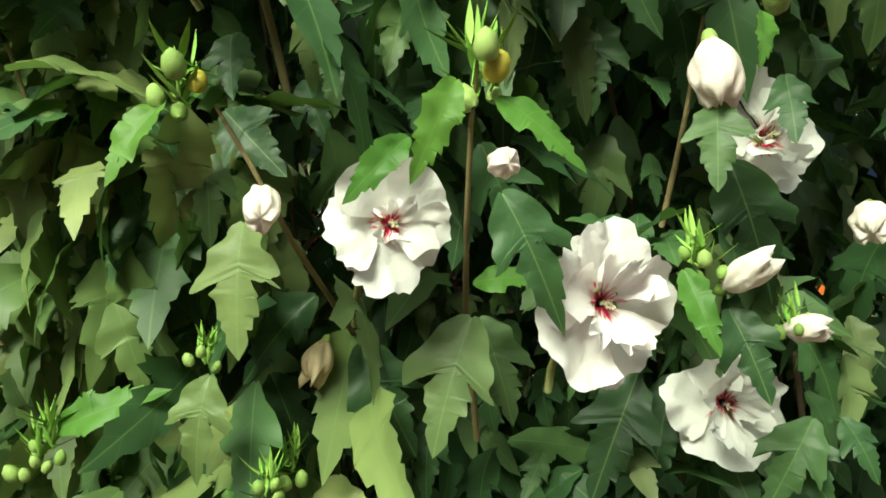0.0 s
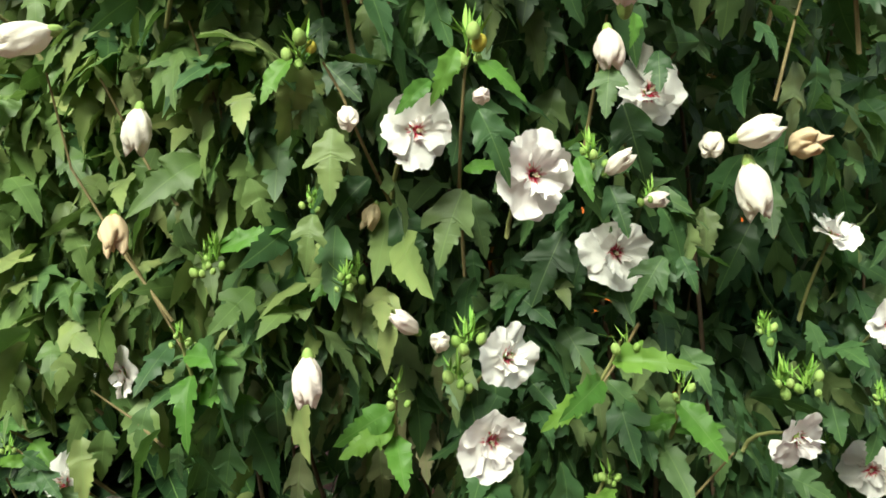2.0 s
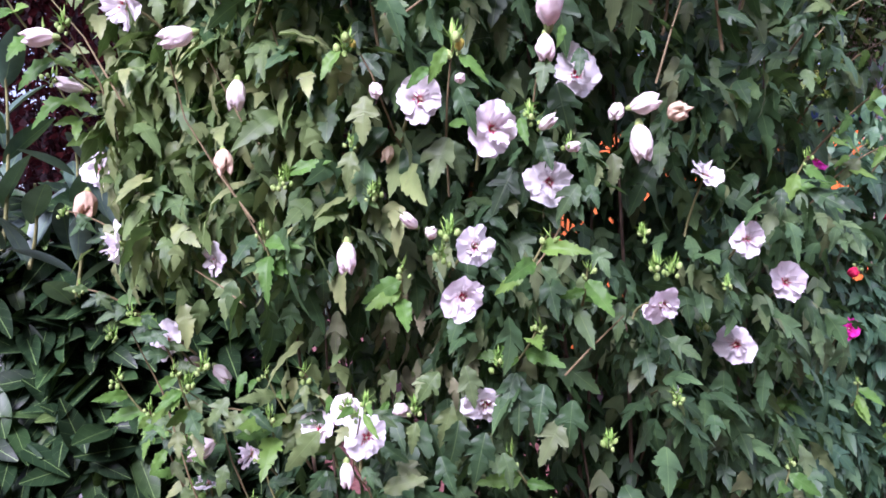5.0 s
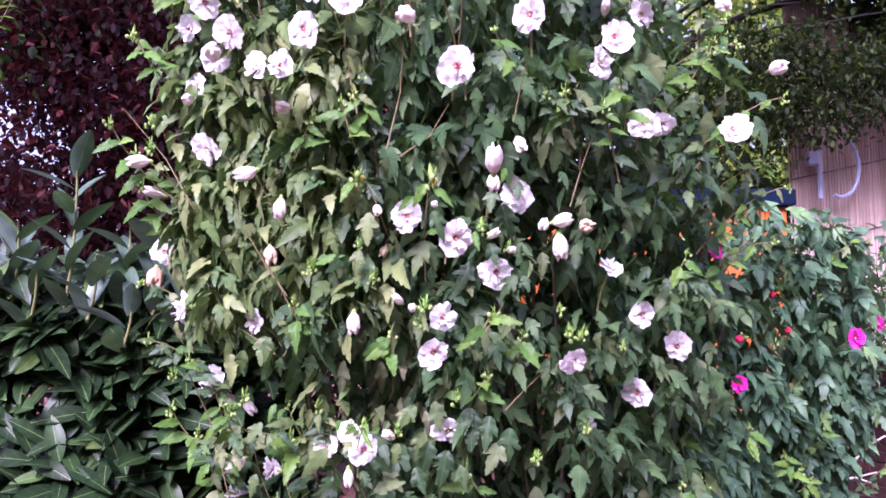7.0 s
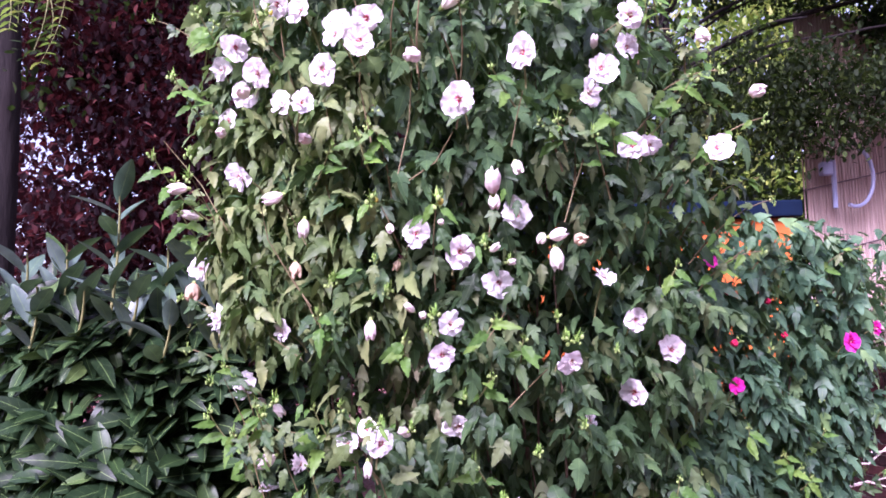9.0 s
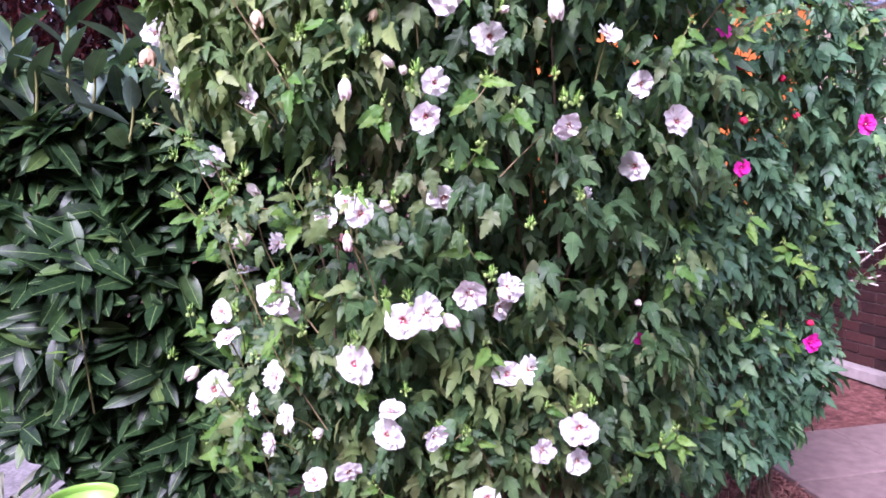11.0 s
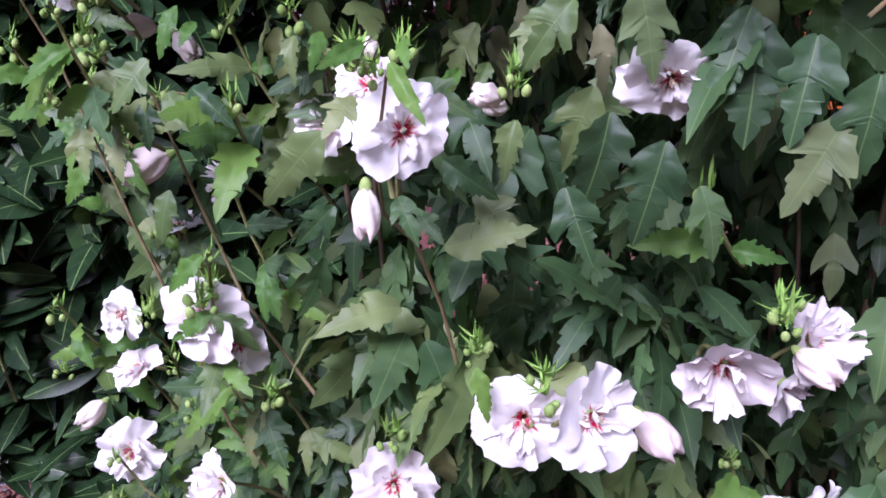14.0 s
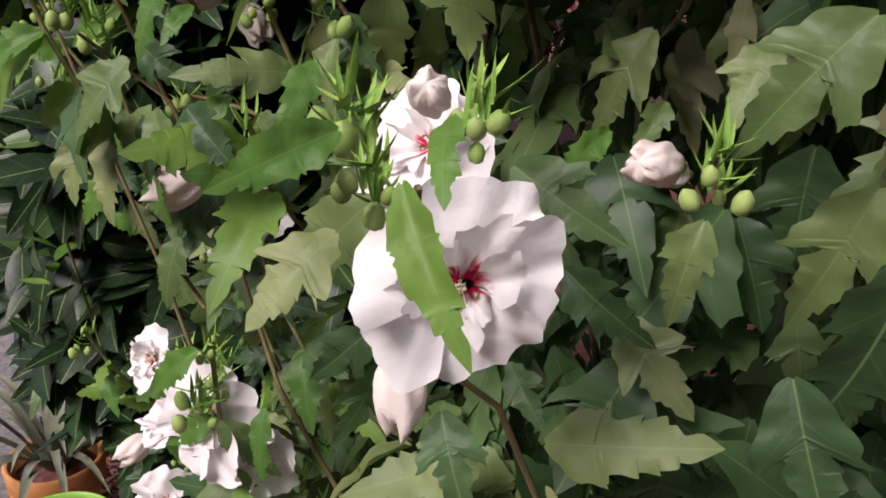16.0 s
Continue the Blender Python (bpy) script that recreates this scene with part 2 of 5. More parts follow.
plaster_mat = plain("brown_plaster", [(0.3, (0.2, 0.16, 0.13)), (0.7, (0.3, 0.25, 0.21))], 6, 0.9)
twig_mat = plain("pale_twig", [(0.3, (0.3, 0.24, 0.21)), (0.7, (0.52, 0.44, 0.4))], 40, 0.8)


# ---- building helpers ----
def thing(name, x, y, z, label, category, group="", kind=""):
    ob = new(name)
    ob.empty_display_size = 0.05
    ob.matrix_world = pose(x, y, z)
    bpy.context.view_layer.update()
    return tagged(ob, label, category, group, kind)


def mesh_of(name, verts, faces, mat, uvs=None, smooth=True):
    me = bpy.data.meshes.new(name)
    me.from_pydata([tuple(map(float, v)) for v in verts], [], [tuple(map(int, f)) for f in faces])
    me.materials.append(mat)
    if uvs is not None:
        layer = me.uv_layers.new(name="flat")
        index = np.empty(len(me.loops), dtype=np.int32)
        me.loops.foreach_get("vertex_index", index)
        layer.data.foreach_set("uv", np.asarray(uvs, dtype=np.float32)[index].ravel())
    if smooth:
        me.polygons.foreach_set("use_smooth", [True] * len(me.polygons))
    return me


def put(name, me, parent=None, m=None, label="", kind=""):
    """One mesh object under a thing or a part; m is its pose in the world."""
    ob = new(name, me)
    m = m or Matrix.Identity(4)
    if parent is not None:
        ob.parent = parent
        ob.matrix_basis = world_of(parent).inverted() @ m
    else:
        ob.matrix_basis = m
    return tagged(ob, label, kind=kind)


def world_of(ob):
    m = ob.matrix_basis.copy()
    while ob.parent is not None:
        ob = ob.parent
        m = ob.matrix_basis @ m
    return m


def part(name, bm, mat, parent, label="", smooth=False):
    """One bmesh, in world coordinates, as one mesh under a thing or a part."""
    me = bpy.data.meshes.new(name)
    bm.to_mesh(me)
    bm.free()
    me.materials.append(mat)
    if smooth:
        me.polygons.foreach_set("use_smooth", [True] * len(me.polygons))
    return put(name, me, parent, None, label)


def box(bm, x0, y0, z0, x1, y1, z1, bevel=0.0):
    made = bmesh.ops.create_cube(bm, size=1.0, matrix=Matrix.Translation(((x0 + x1) / 2, (y0 + y1) / 2, (z0 + z1) / 2)) @ Matrix.Diagonal((x1 - x0, y1 - y0, z1 - z0, 1)))
    if bevel:
        edges = list({e for v in made["verts"] for e in v.link_edges})
        bmesh.ops.bevel(bm, geom=edges, offset=bevel, segments=2, affect="EDGES", profile=0.6)
    return bm


def tube_data(points, radii, sides=6):
    verts, faces = [], []
    pts = [Vector(p) for p in points]
    for i, p in enumerate(pts):
        d = (pts[min(i + 1, len(pts) - 1)] - pts[max(i - 1, 0)]).normalized()
        a = d.cross(Vector((0.31, 0.9, 0.2))).normalized()
        b = d.cross(a)
        for k in range(sides):
            w = 2 * math.pi * k / sides
            verts.append(p + (a * math.cos(w) + b * math.sin(w)) * radii[i])
    for i in range(len(pts) - 1):
        for k in range(sides):
            n = (k + 1) % sides
            faces.append((i * sides + k, i * sides + n, (i + 1) * sides + n, (i + 1) * sides + k))
    faces.append(tuple(range(sides)))
    faces.append(tuple((len(pts) - 1) * sides + k for k in reversed(range(sides))))
    return verts, faces


def bent(a, b, sag, n=7):
    """A gently bent line from a to b, pushed by the vector sag in its middle."""
    a, b, sag = Vector(a), Vector(b), Vector(sag)
    return [a.lerp(b, i / n) + sag * (4 * (i / n) * (1 - i / n)) for i in range(n + 1)]


def tube(name, points, r0, r1, mat, parent, sides=6, label=""):
    n = len(points)
    v, f = tube_data(points, [r0 + (r1 - r0) * i / (n - 1) for i in range(n)], sides)
    return put(name, mesh_of(name, v, f, mat), parent, None, label)


def turned(name, profile, mat, parent, at, sides=40, label=""):
    """A turned shape from (radius, height) pairs round a vertical axis."""
    verts, faces = [], []
    for r, z in profile:
        for k in range(sides):
            w = 2 * math.pi * k / sides
            verts.append((at[0] + r * math.cos(w), at[1] + r * math.sin(w), at[2] + z))
    for i in range(len(profile) - 1):
        for k in range(sides):
            n = (k + 1) % sides
            faces.append((i * sides + k, i * sides + n, (i + 1) * sides + n, (i + 1) * sides + k))
    return put(name, mesh_of(name, verts, faces, mat), parent, None, label)


# ---- leaves ----
def eased(points, n):
    """More points along a line of (x, y, rib), rounded between the given ones."""
    out = []
    for i in range(len(points) - 1):
        p0, p1, p2, p3 = (np.array(points[max(0, min(len(points) - 1, i + k))]) for k in (-1, 0, 1, 2))
        for q in range(n):
            t = q / n
            out.append(tuple(p1 + 0.5 * t * (p2 - p0 + t * (2 * p0 - 5 * p1 + 4 * p2 - p3 + t * (3 * (p1 - p2) + p3 - p0)))))
    return out + [points[-1]]


def lobed_leaf(rng, lobe=1.0, cross=2, along=1):
    """A three-lobed, toothed hibiscus leaf: base at the origin, tip at y = 1, folded along its rib and drooping."""
    q = lobe
    side = [(0.02, 0.0, 0.02), (0.085, 0.06, 0.08), (0.14, 0.14, 0.15), (0.165 + 0.03 * q, 0.22, 0.2), (0.2 + 0.03 * q, 0.29, 0.25), (0.19 + 0.055 * q, 0.32 + 0.03 * q, 0.29),
            (0.2 + 0.1 * q, 0.36 + 0.09 * q, 0.33), (0.19 + 0.095 * q, 0.37 + 0.12 * q, 0.35), (0.2 + 0.1 * q, 0.38 + 0.19 * q, 0.37), (0.2 + 0.04 * q, 0.4 + 0.12 * q, 0.4), (0.2 - 0.01 * q, 0.41 + 0.1 * q, 0.42),
            (0.2 - 0.095 * q, 0.44 + 0.01 * q, 0.45), (0.175 - 0.055 * q, 0.5, 0.51), (0.185 - 0.025 * q, 0.58, 0.57), (0.145, 0.605, 0.61), (0.155, 0.69, 0.67),
            (0.115, 0.71, 0.72), (0.12, 0.785, 0.77), (0.075, 0.805, 0.82), (0.075, 0.875, 0.88), (0.0, 1.0, 1.0)]
    if along == 1 and cross == 1:
        side = [side[i] for i in (0, 2, 4, 6, 8, 10, 11, 13, 15, 17, 19, 20)]
    sides = {}
    for s in (-1, 1):
        wild = [(x * rng.uniform(0.88, 1.12), y + rng.uniform(-0.025, 0.025) * (0 < i < len(side) - 1), r) for i, (x, y, r) in enumerate(side)]
        sides[s] = eased(wild, along) if along > 1 else wild
    ribs = [p[2] for p in sides[1]]
    fold, droop, twist = rng.uniform(0.15, 0.65), rng.uniform(0.15, 0.65), rng.uniform(-0.45, 0.45)
    wave, curl = rng.uniform(0, 6.28), rng.uniform(0.3, 1.6)

    def lift(x, y):
        return fold * abs(x) * (1 - 0.5 * y) - droop * y * y + twist * x * y - curl * x * x + 0.1 * math.sin(8 * y + wave) * abs(x) + 0.02 * math.sin(21 * y + 2 * wave) * (abs(x) > 0.1)

    verts, uvs, faces = [], [], []
    grid = {s: [[] for _ in range(cross + 1)] for s in (-1, 1)}
    for i, rib in enumerate(ribs):
        verts.append((0, rib, lift(0, rib)))
        uvs.append((0.5, rib))
        for s in (-1, 1):
            grid[s][0].append(len(verts) - 1 if s < 0 else grid[-1][0][-1])
            x, y, _ = sides[s][i]
            for c in range(1, cross + 1):
                px, py = s * x * c / cross, rib + (y - rib) * c / cross
                grid[s][c].append(len(verts))
                verts.append((px, py, lift(px, py)))
                uvs.append((0.5 + px, py))
    for i in range(len(ribs) - 1):
        for s in (-1, 1):
            for p, q in zip(grid[s], grid[s][1:]):
                f = (p[i], q[i], q[i + 1], p[i + 1])
                faces.append(f if s > 0 else f[::-1])
    return np.array(verts), faces, np.array(uvs)


def oval_leaf(rng, width=0.2, n=7, droop=0.25):
    """A long oval leaf, as of cherry laurel or a small tree leaf."""
    fold, droop = rng.uniform(0.1, 0.45), rng.uniform(0.0, droop)
    verts, uvs, faces = [], [], []
    for i in range(n + 1):
        v = i / n
        w = width * (math.sin(math.pi * min(v * 0.96 + 0.02, 1)) ** 0.8) * (1 - 0.15 * v) + 0.004
        for x in (-w, 0, w):
            verts.append((x, v, fold * abs(x) - droop * v * v))
            uvs.append((0.5 + x, v))
    for i in range(n):
        for k in (0, 1):
            a = i * 3 + k
            faces.append((a, a + 1, a + 4, a + 3))
    return np.array(verts), faces, np.array(uvs)


rng = random.Random(4)
LOBED = [lobed_leaf(rng, lobe) for lobe in (0.7, 0.95, 1.1, 1.3, 0.5, 1.15)]
SLENDER = [lobed_leaf(random.Random(60 + k), lobe) for k, lobe in enumerate((0.15, 0.4, 0.6, 0.3, 0.75))]
LOBED_FAR = [lobed_leaf(rng, lobe, 1) for lobe in (0.7, 0.95, 1.1, 1.3, 0.5, 1.0)]
SLIM = [lobed_leaf(rng, lobe, 3, 3) for lobe in (0.05, 0.3, 0.15)]
CLOSE = [lobed_leaf(rng, lobe, 3, 3) for lobe in (0.7, 0.95, 1.1, 1.25, 0.5, 1.0, 0.8, 1.15)]
OVAL = [oval_leaf(rng) for _ in range(5)]
SPECK = [(np.array([(0, 0, 0), (w, 0.35, 0.1 * w), (w * 0.8, 0.7, 0), (0, 1, -d), (-w * 0.8, 0.7, 0), (-w, 0.35, 0.1 * w)]), [(0, 1, 2, 3), (0, 3, 4, 5)], np.array([(0.5, 0), (0.5 + w, 0.35), (0.5 + w, 0.7), (0.5, 1), (0.5 - w, 0.7), (0.5 - w, 0.35)])) for w, d in ((0.25, 0.1), (0.3, 0.2), (0.2, 0.05))]
LONG = [oval_leaf(rng, w, 8, 0.4) for w in (0.175, 0.2, 0.185, 0.21)]
TINY = [oval_leaf(rng, 0.26, 3) for _ in range(4)]


def leaf_pose(at, size, yaw, fall, roll=0.0, width=1.0):
    """A leaf at its base point: yaw 0 faces -y, fall 0 points straight out, 90 hangs straight down."""
    m = Matrix.Translation(at) @ Matrix.Rotation(radians(180 + yaw), 4, "Z") @ Matrix.Rotation(radians(-fall), 4, "X") @ Matrix.Rotation(radians(roll), 4, "Y")
    return m @ Matrix.Diagonal((size * width, size, size, 1))


def scatter(name, shapes, poses, mat, parent, label="", kind="stuff"):
    """Many leaves as one joined part."""
    vs, fs, us, base = [], [], [], 0
    for i, m in enumerate(poses):
        v, f, u = shapes[i % len(shapes)]
        a = np.array(m)
        vs.append(v @ a[:3, :3].T + a[:3, 3])
        us.append(u)
        f = np.array(f)
        fs.append(f + base)
        base += len(v)
    me = bpy.data.meshes.new(name)
    v, f = np.concatenate(vs).astype(np.float32), np.concatenate(fs).astype(np.int32)
    me.vertices.add(len(v))
    me.vertices.foreach_set("co", v.ravel())
    me.loops.add(f.size)
    me.loops.foreach_set("vertex_index", f.ravel())
    me.polygons.add(len(f))
    me.polygons.foreach_set("loop_start", np.arange(0, f.size, 4, dtype=np.int32))
    me.polygons.foreach_set("use_smooth", np.ones(len(f), dtype=bool))
    me.update(calc_edges=True)
    layer = me.uv_layers.new(name="flat")
    layer.data.foreach_set("uv", np.concatenate(us).astype(np.float32)[f.ravel()].ravel())
    me.materials.append(mat)
    return put(name, me, parent, None, label, kind)


# ---- flowers ----
def petal_patch(verts, faces, turn, r0, r1, spread, cup, rng, ruffle=0.08, nr=9, na=20, lift=0.0, tuck=0.0):
    base = len(verts)
    p1, p2, notch = rng.uniform(0, 6), rng.uniform(0, 6), rng.uniform(0.16, 0.3)
    for i in range(nr + 1):
        t = i / nr
        r = r0 + (r1 - r0) * t
        half = spread * (0.5 + 0.5 * math.sin(math.pi * min(0.1 + t * 0.6, 0.5)))
        for k in range(na + 1):
            s = 2 * k / na - 1
            fray = 0.65 * noise.noise((2.2 * s + 9 * p1, p2, 0.3)) + 0.35 * noise.noise((7 * s + 5 * p2, p1, 1.7))
            rim = r * (1 - 0.17 * t * s ** 4 - 0.04 * t * s * s) - notch * t ** 3 * fray
            a = turn + half * s
            z = lift + cup * t ** 1.6 - 0.1 * t ** 4 + tuck * s * t + ruffle * t * t * math.sin(2.2 * s + p2) + ruffle * 0.7 * t ** 3 * math.sin(5 * s + p1) + ruffle * 0.35 * t ** 5 * math.sin(13 * s + p2)
            verts.append((rim * math.cos(a), rim * math.sin(a), z))
    for i in range(nr):
        for k in range(na):
            a = base + i * (na + 1) + k
            faces.append((a, a + 1, a + na + 2, a + na + 1))


def open_flower(seed, cup=0.32, double=True, mat=petal_white):
    rng = random.Random(seed)
    verts, faces = [], []
    for k in range(5):
        petal_patch(verts, faces, k * 1.2566 + rng.uniform(-0.12, 0.12), 0.06, rng.uniform(0.9, 1.08), rng.uniform(0.78, 0.92), cup + rng.uniform(-0.1, 0.12), rng, 0.08, lift=0.004 * k, tuck=0.1)
    if double:
        for k in range(7):
            petal_patch(verts, faces, k * 0.9 + 0.6 + rng.uniform(-0.4, 0.4), 0.08, rng.uniform(0.3, 0.72), rng.uniform(0.4, 0.7), cup + rng.uniform(0.0, 0.3), rng, 0.1, 6, 11, 0.05, 0.08)
    verts = [Vector(v) + noise.noise_vector(Vector(v) * 2.2 + Vector((seed * 7, 0, 0))) * 0.09 + noise.noise_vector(Vector(v) * 5 + Vector((0, seed * 7, 0))) * 0.018 for v in verts]
    return mesh_of("blossom", verts, faces, mat)


def closed_flower(seed, slim=0.34, mat=petal_closed, ragged=0.12):
    """A shut or wilting flower: petals rolled into a creased tube along +z, 1 long."""
    rng = random.Random(seed)
    verts, faces, n, m = [], [], 40, 8
    prof = (0.1, 0.2, 0.29, 0.34, 0.36, 0.36, 0.35, 0.33, 0.22)
    for i in range(m + 1):
        t = i / m
        for k in range(n):
            w = 2 * math.pi * k / n
            crease = noise.noise((2.2 * math.cos(w), 2.2 * math.sin(w), 2.5 * t + 7 * seed))
            fold = 1 + 0.07 * math.sin(5 * w + 7 * t) + 0.06 * math.sin(8 * w + seed + 6 * t) + 0.2 * t * crease
            r = prof[i] * slim / 0.34 * fold
            z = t + ragged * t ** 3 * math.sin(3 * w + seed) + ragged * 0.6 * t ** 4 * math.sin(8 * w + 2 * seed)
            verts.append((r * math.cos(w), r * math.sin(w), z))
    for i in range(m):
        for k in range(n):
            q = (k + 1) % n
            faces.append((i * n + k, i * n + q, (i + 1) * n + q, (i + 1) * n + k))
    verts.append((0.05 * slim, 0.03 * slim, 0.98))
    faces += [(m * n + k, m * n + (k + 1) % n, len(verts) - 1) for k in range(n)]
    return mesh_of("closed_blossom", verts, faces, mat)


def cup_mesh():
    """The green calyx behind a flower: five pointed sepals."""
    verts, faces, n = [], [], 10
    for i, (r, z) in enumerate(((0.03, -0.26), (0.12, -0.2), (0.17, -0.08), (0.2, 0.06))):
        for k in range(n):
            w = 2 * math.pi * k / n
            up = (0.1 if k % 2 else -0.03) if i == 3 else 0
            verts.append((r * math.cos(w), r * math.sin(w), z + up))
    for i in range(3):
        for k in range(n):
            q = (k + 1) % n
            faces.append((i * n + k, i * n + q, (i + 1) * n + q, (i + 1) * n + k))
    faces.append(tuple(range(n)))
    return mesh_of("calyx", verts, faces, bud_green)


def stamen_mesh():
    """The pale pollen column."""
    rng = random.Random(3)
    v, f = tube_data([(0, 0, 0.02), (0.01, 0, 0.2), (0.02, 0.01, 0.42)], [0.035, 0.04, 0.03], 7)
    for k in range(26):
        w, z = rng.uniform(0, 6.28), rng.uniform(0.12, 0.44)
        a, b = tube_data([(0.03 * math.cos(w), 0.03 * math.sin(w), z), (0.1 * math.cos(w), 0.1 * math.sin(w), z + 0.03)], [0.012, 0.02], 4)
        f += [tuple(i + len(v) for i in q) for q in b]
        v += a
    return mesh_of("stamen", v, f, stamen_cream)


def bud_mesh(mat, point=1.25):
    verts, faces, n = [], [], 9
    for i, (r, z) in enumerate(((0.12, -0.5), (0.4, -0.38), (0.52, 0), (0.42, 0.4), (0.2, 0.58), (0.01, point * 0.55))):
        for k in range(n):
            w = 2 * math.pi * k / n
            g = 1 + 0.09 * math.cos(5 * w)
            verts.append((r * g * math.cos(w), r * g * math.sin(w), z))
    for i in range(5):
        for k in range(n):
            q = (k + 1) % n
            faces.append((i * n + k, i * n + q, (i + 1) * n + q, (i + 1) * n + k))
    faces.append(tuple(range(n)))
    return mesh_of("bud", verts, faces, mat)


def bract_mesh():
    """A thin pointed green bract along +z, 1 long."""
    verts, faces = [], []
    for i in range(5):
        t = i / 4
        w = 0.08 * math.sin(math.pi * (0.2 + 0.8 * t)) + 0.005
        verts += [(-w, 0.12 * t * t, t), (0, 0.12 * t * t - 0.07 * (1 - t), t), (w, 0.12 * t * t, t)]
    for i in range(4):
        for k in (0, 1):
            a = i * 3 + k
            faces.append((a, a + 1, a + 4, a + 3))
    return mesh_of("bract", verts, faces, bract_mat)


bract_mat = plain("green_bract", [(0.3, (0.16, 0.34, 0.05)), (0.7, (0.3, 0.48, 0.1))], 40, 0.5, by_object=0.4)
OPEN = [open_flower(s, c) for s, c in ((1, 0.16), (2, 0.34), (3, 0.12), (4, 0.5), (5, 0.22), (6, 0.3), (7, 0.42), (8, 0.2))]
SHUT = [closed_flower(s, w) for s, w in ((1, 0.3), (2, 0.34), (3, 0.26))]
DRY = [closed_flower(s, w, petal_dry, 0.22) for s, w in ((5, 0.34), (6, 0.4))]
PINK = [open_flower(s, c, True, petal_pink) for s, c in ((11, 0.35), (12, 0.28))]
RED = [closed_flower(9, 0.42, petal_red)]
CALYX, STAMEN, BUD, BUD_GOLD, BRACT = cup_mesh(), stamen_mesh(), bud_mesh(bud_green), bud_mesh(bud_yellow, 1.1), bract_mesh()


def facing(at, yaw, pitch, size, spin=0.0):
    """A flower's pose: yaw 0 and pitch 0 look along -y; yaw turns to +x, pitch looks up."""
    return Matrix.Translation(at) @ Matrix.Rotation(radians(yaw), 4, "Z") @ Matrix.Rotation(radians(90 - pitch), 4, "X") @ Matrix.Rotation(radians(spin), 4, "Z") @ Matrix.Diagonal((size, size, size, 1))


count = random.Random(21)


def bloom(bush, x, y, z, width, yaw=0, pitch=0, kinds=OPEN, label=""):
    """An open flower with its pollen column and calyx, on a short stalk that runs back into the bush."""
    m = facing((x, y, z), yaw, pitch, width * 0.54, count.uniform(0, 360)) @ Matrix.Diagonal((1, count.uniform(0.8, 1.0), count.uniform(0.8, 1.4), 1))
    b = put("blossom", count.choice(kinds), bush, m, label)
    put("stamen", STAMEN, b, m @ Matrix.Diagonal((0.6, 0.6, 0.6, 1)))
    put("calyx", CALYX, b, m)
    back = m.to_3x3().normalized() @ Vector((0, 0, -1))
    a = Vector((x, y, z)) + back * width * 0.1
    stalk = bent(a, a + back * 0.05 + Vector((0, 0.02, -0.05)), back * 0.01, 4)
    v, f = tube_data(stalk, [0.0016, 0.0018, 0.002, 0.0021, 0.0022], 5)
    put("stalk", mesh_of("stalk", [m.inverted() @ p for p in v], f, bark_green), b, m)
    return b


def shut(bush, x, y, z, length, yaw=0, pitch=0, kinds=SHUT, label=""):
    """A closed or wilting flower with its calyx; pitch below 0 hangs."""
    m = facing((x, y, z), yaw, pitch, length, count.uniform(0, 360))
    b = put("closed_blossom", count.choice(kinds), bush, m, label)
    put("calyx", CALYX, b, m @ Matrix.Diagonal((0.7, 0.7, 0.7, 1)))
    return b


def bud(bush, x, y, z, size, mesh=None, yaw=0, tilt=20):
    m = Matrix.Translation((x, y, z)) @ Matrix.Rotation(radians(yaw), 4, "Z") @ Matrix.Rotation(radians(tilt), 4, "X") @ Matrix.Diagonal((size, size, size * 1.15, 1))
    return put("bud", mesh or BUD, bush, m)


def tip(bush, x, y, z, size=0.035, buds=4, bracts=12, golden=0):
    """A shoot's end: a tuft of narrow bracts with round buds among them."""
    s = count
    first = None
    for k in range(buds):
        w = 6.28 * k / max(buds, 1) + s.uniform(-0.5, 0.5)
        r = size * s.uniform(0.14, 0.3)
        b = bud(bush, x + r * math.cos(w), y + r * math.sin(w) - size * 0.1, z + size * s.uniform(-0.45, 0.0), size * s.uniform(0.13, 0.22), BUD_GOLD if k < golden else BUD, math.degrees(w) + 90, s.uniform(10, 40))
        first = first or b
    for k in range(bracts):
        w = s.uniform(0, 360)
        m = Matrix.Translation((x + s.uniform(-0.12, 0.12) * size, y + s.uniform(-0.12, 0.12) * size, z + s.uniform(-0.3, 0.15) * size)) @ Matrix.Rotation(radians(w), 4, "Z") @ Matrix.Rotation(radians(s.uniform(5, 88)), 4, "X")
        q = size * s.uniform(0.28, 0.52)
        put("bract", BRACT, first or bush, m @ Matrix.Diagonal((q * 0.9, q, q, 1)))


def leaf_between(bush, a, b, meshes, width=1.0):
    """A single leaf from its base a to its tip b, its face turned outwards and up."""
    a, b = Vector(a), Vector(b)
    y = b - a
    size = y.length
    y.normalize()
    out = Vector((count.uniform(-0.35, 0.35), -1, count.uniform(0.2, 0.6)))
    z = (out - y * out.dot(y)).normalized()
    x = y.cross(z)
    w = width * count.uniform(0.9, 1.1)
    m = Matrix.Translation(a) @ Matrix((x, y, z)).transposed().to_4x4() @ Matrix.Diagonal((size * w, size, size, 1))
    return put("leaf", count.choice(meshes), bush, m)


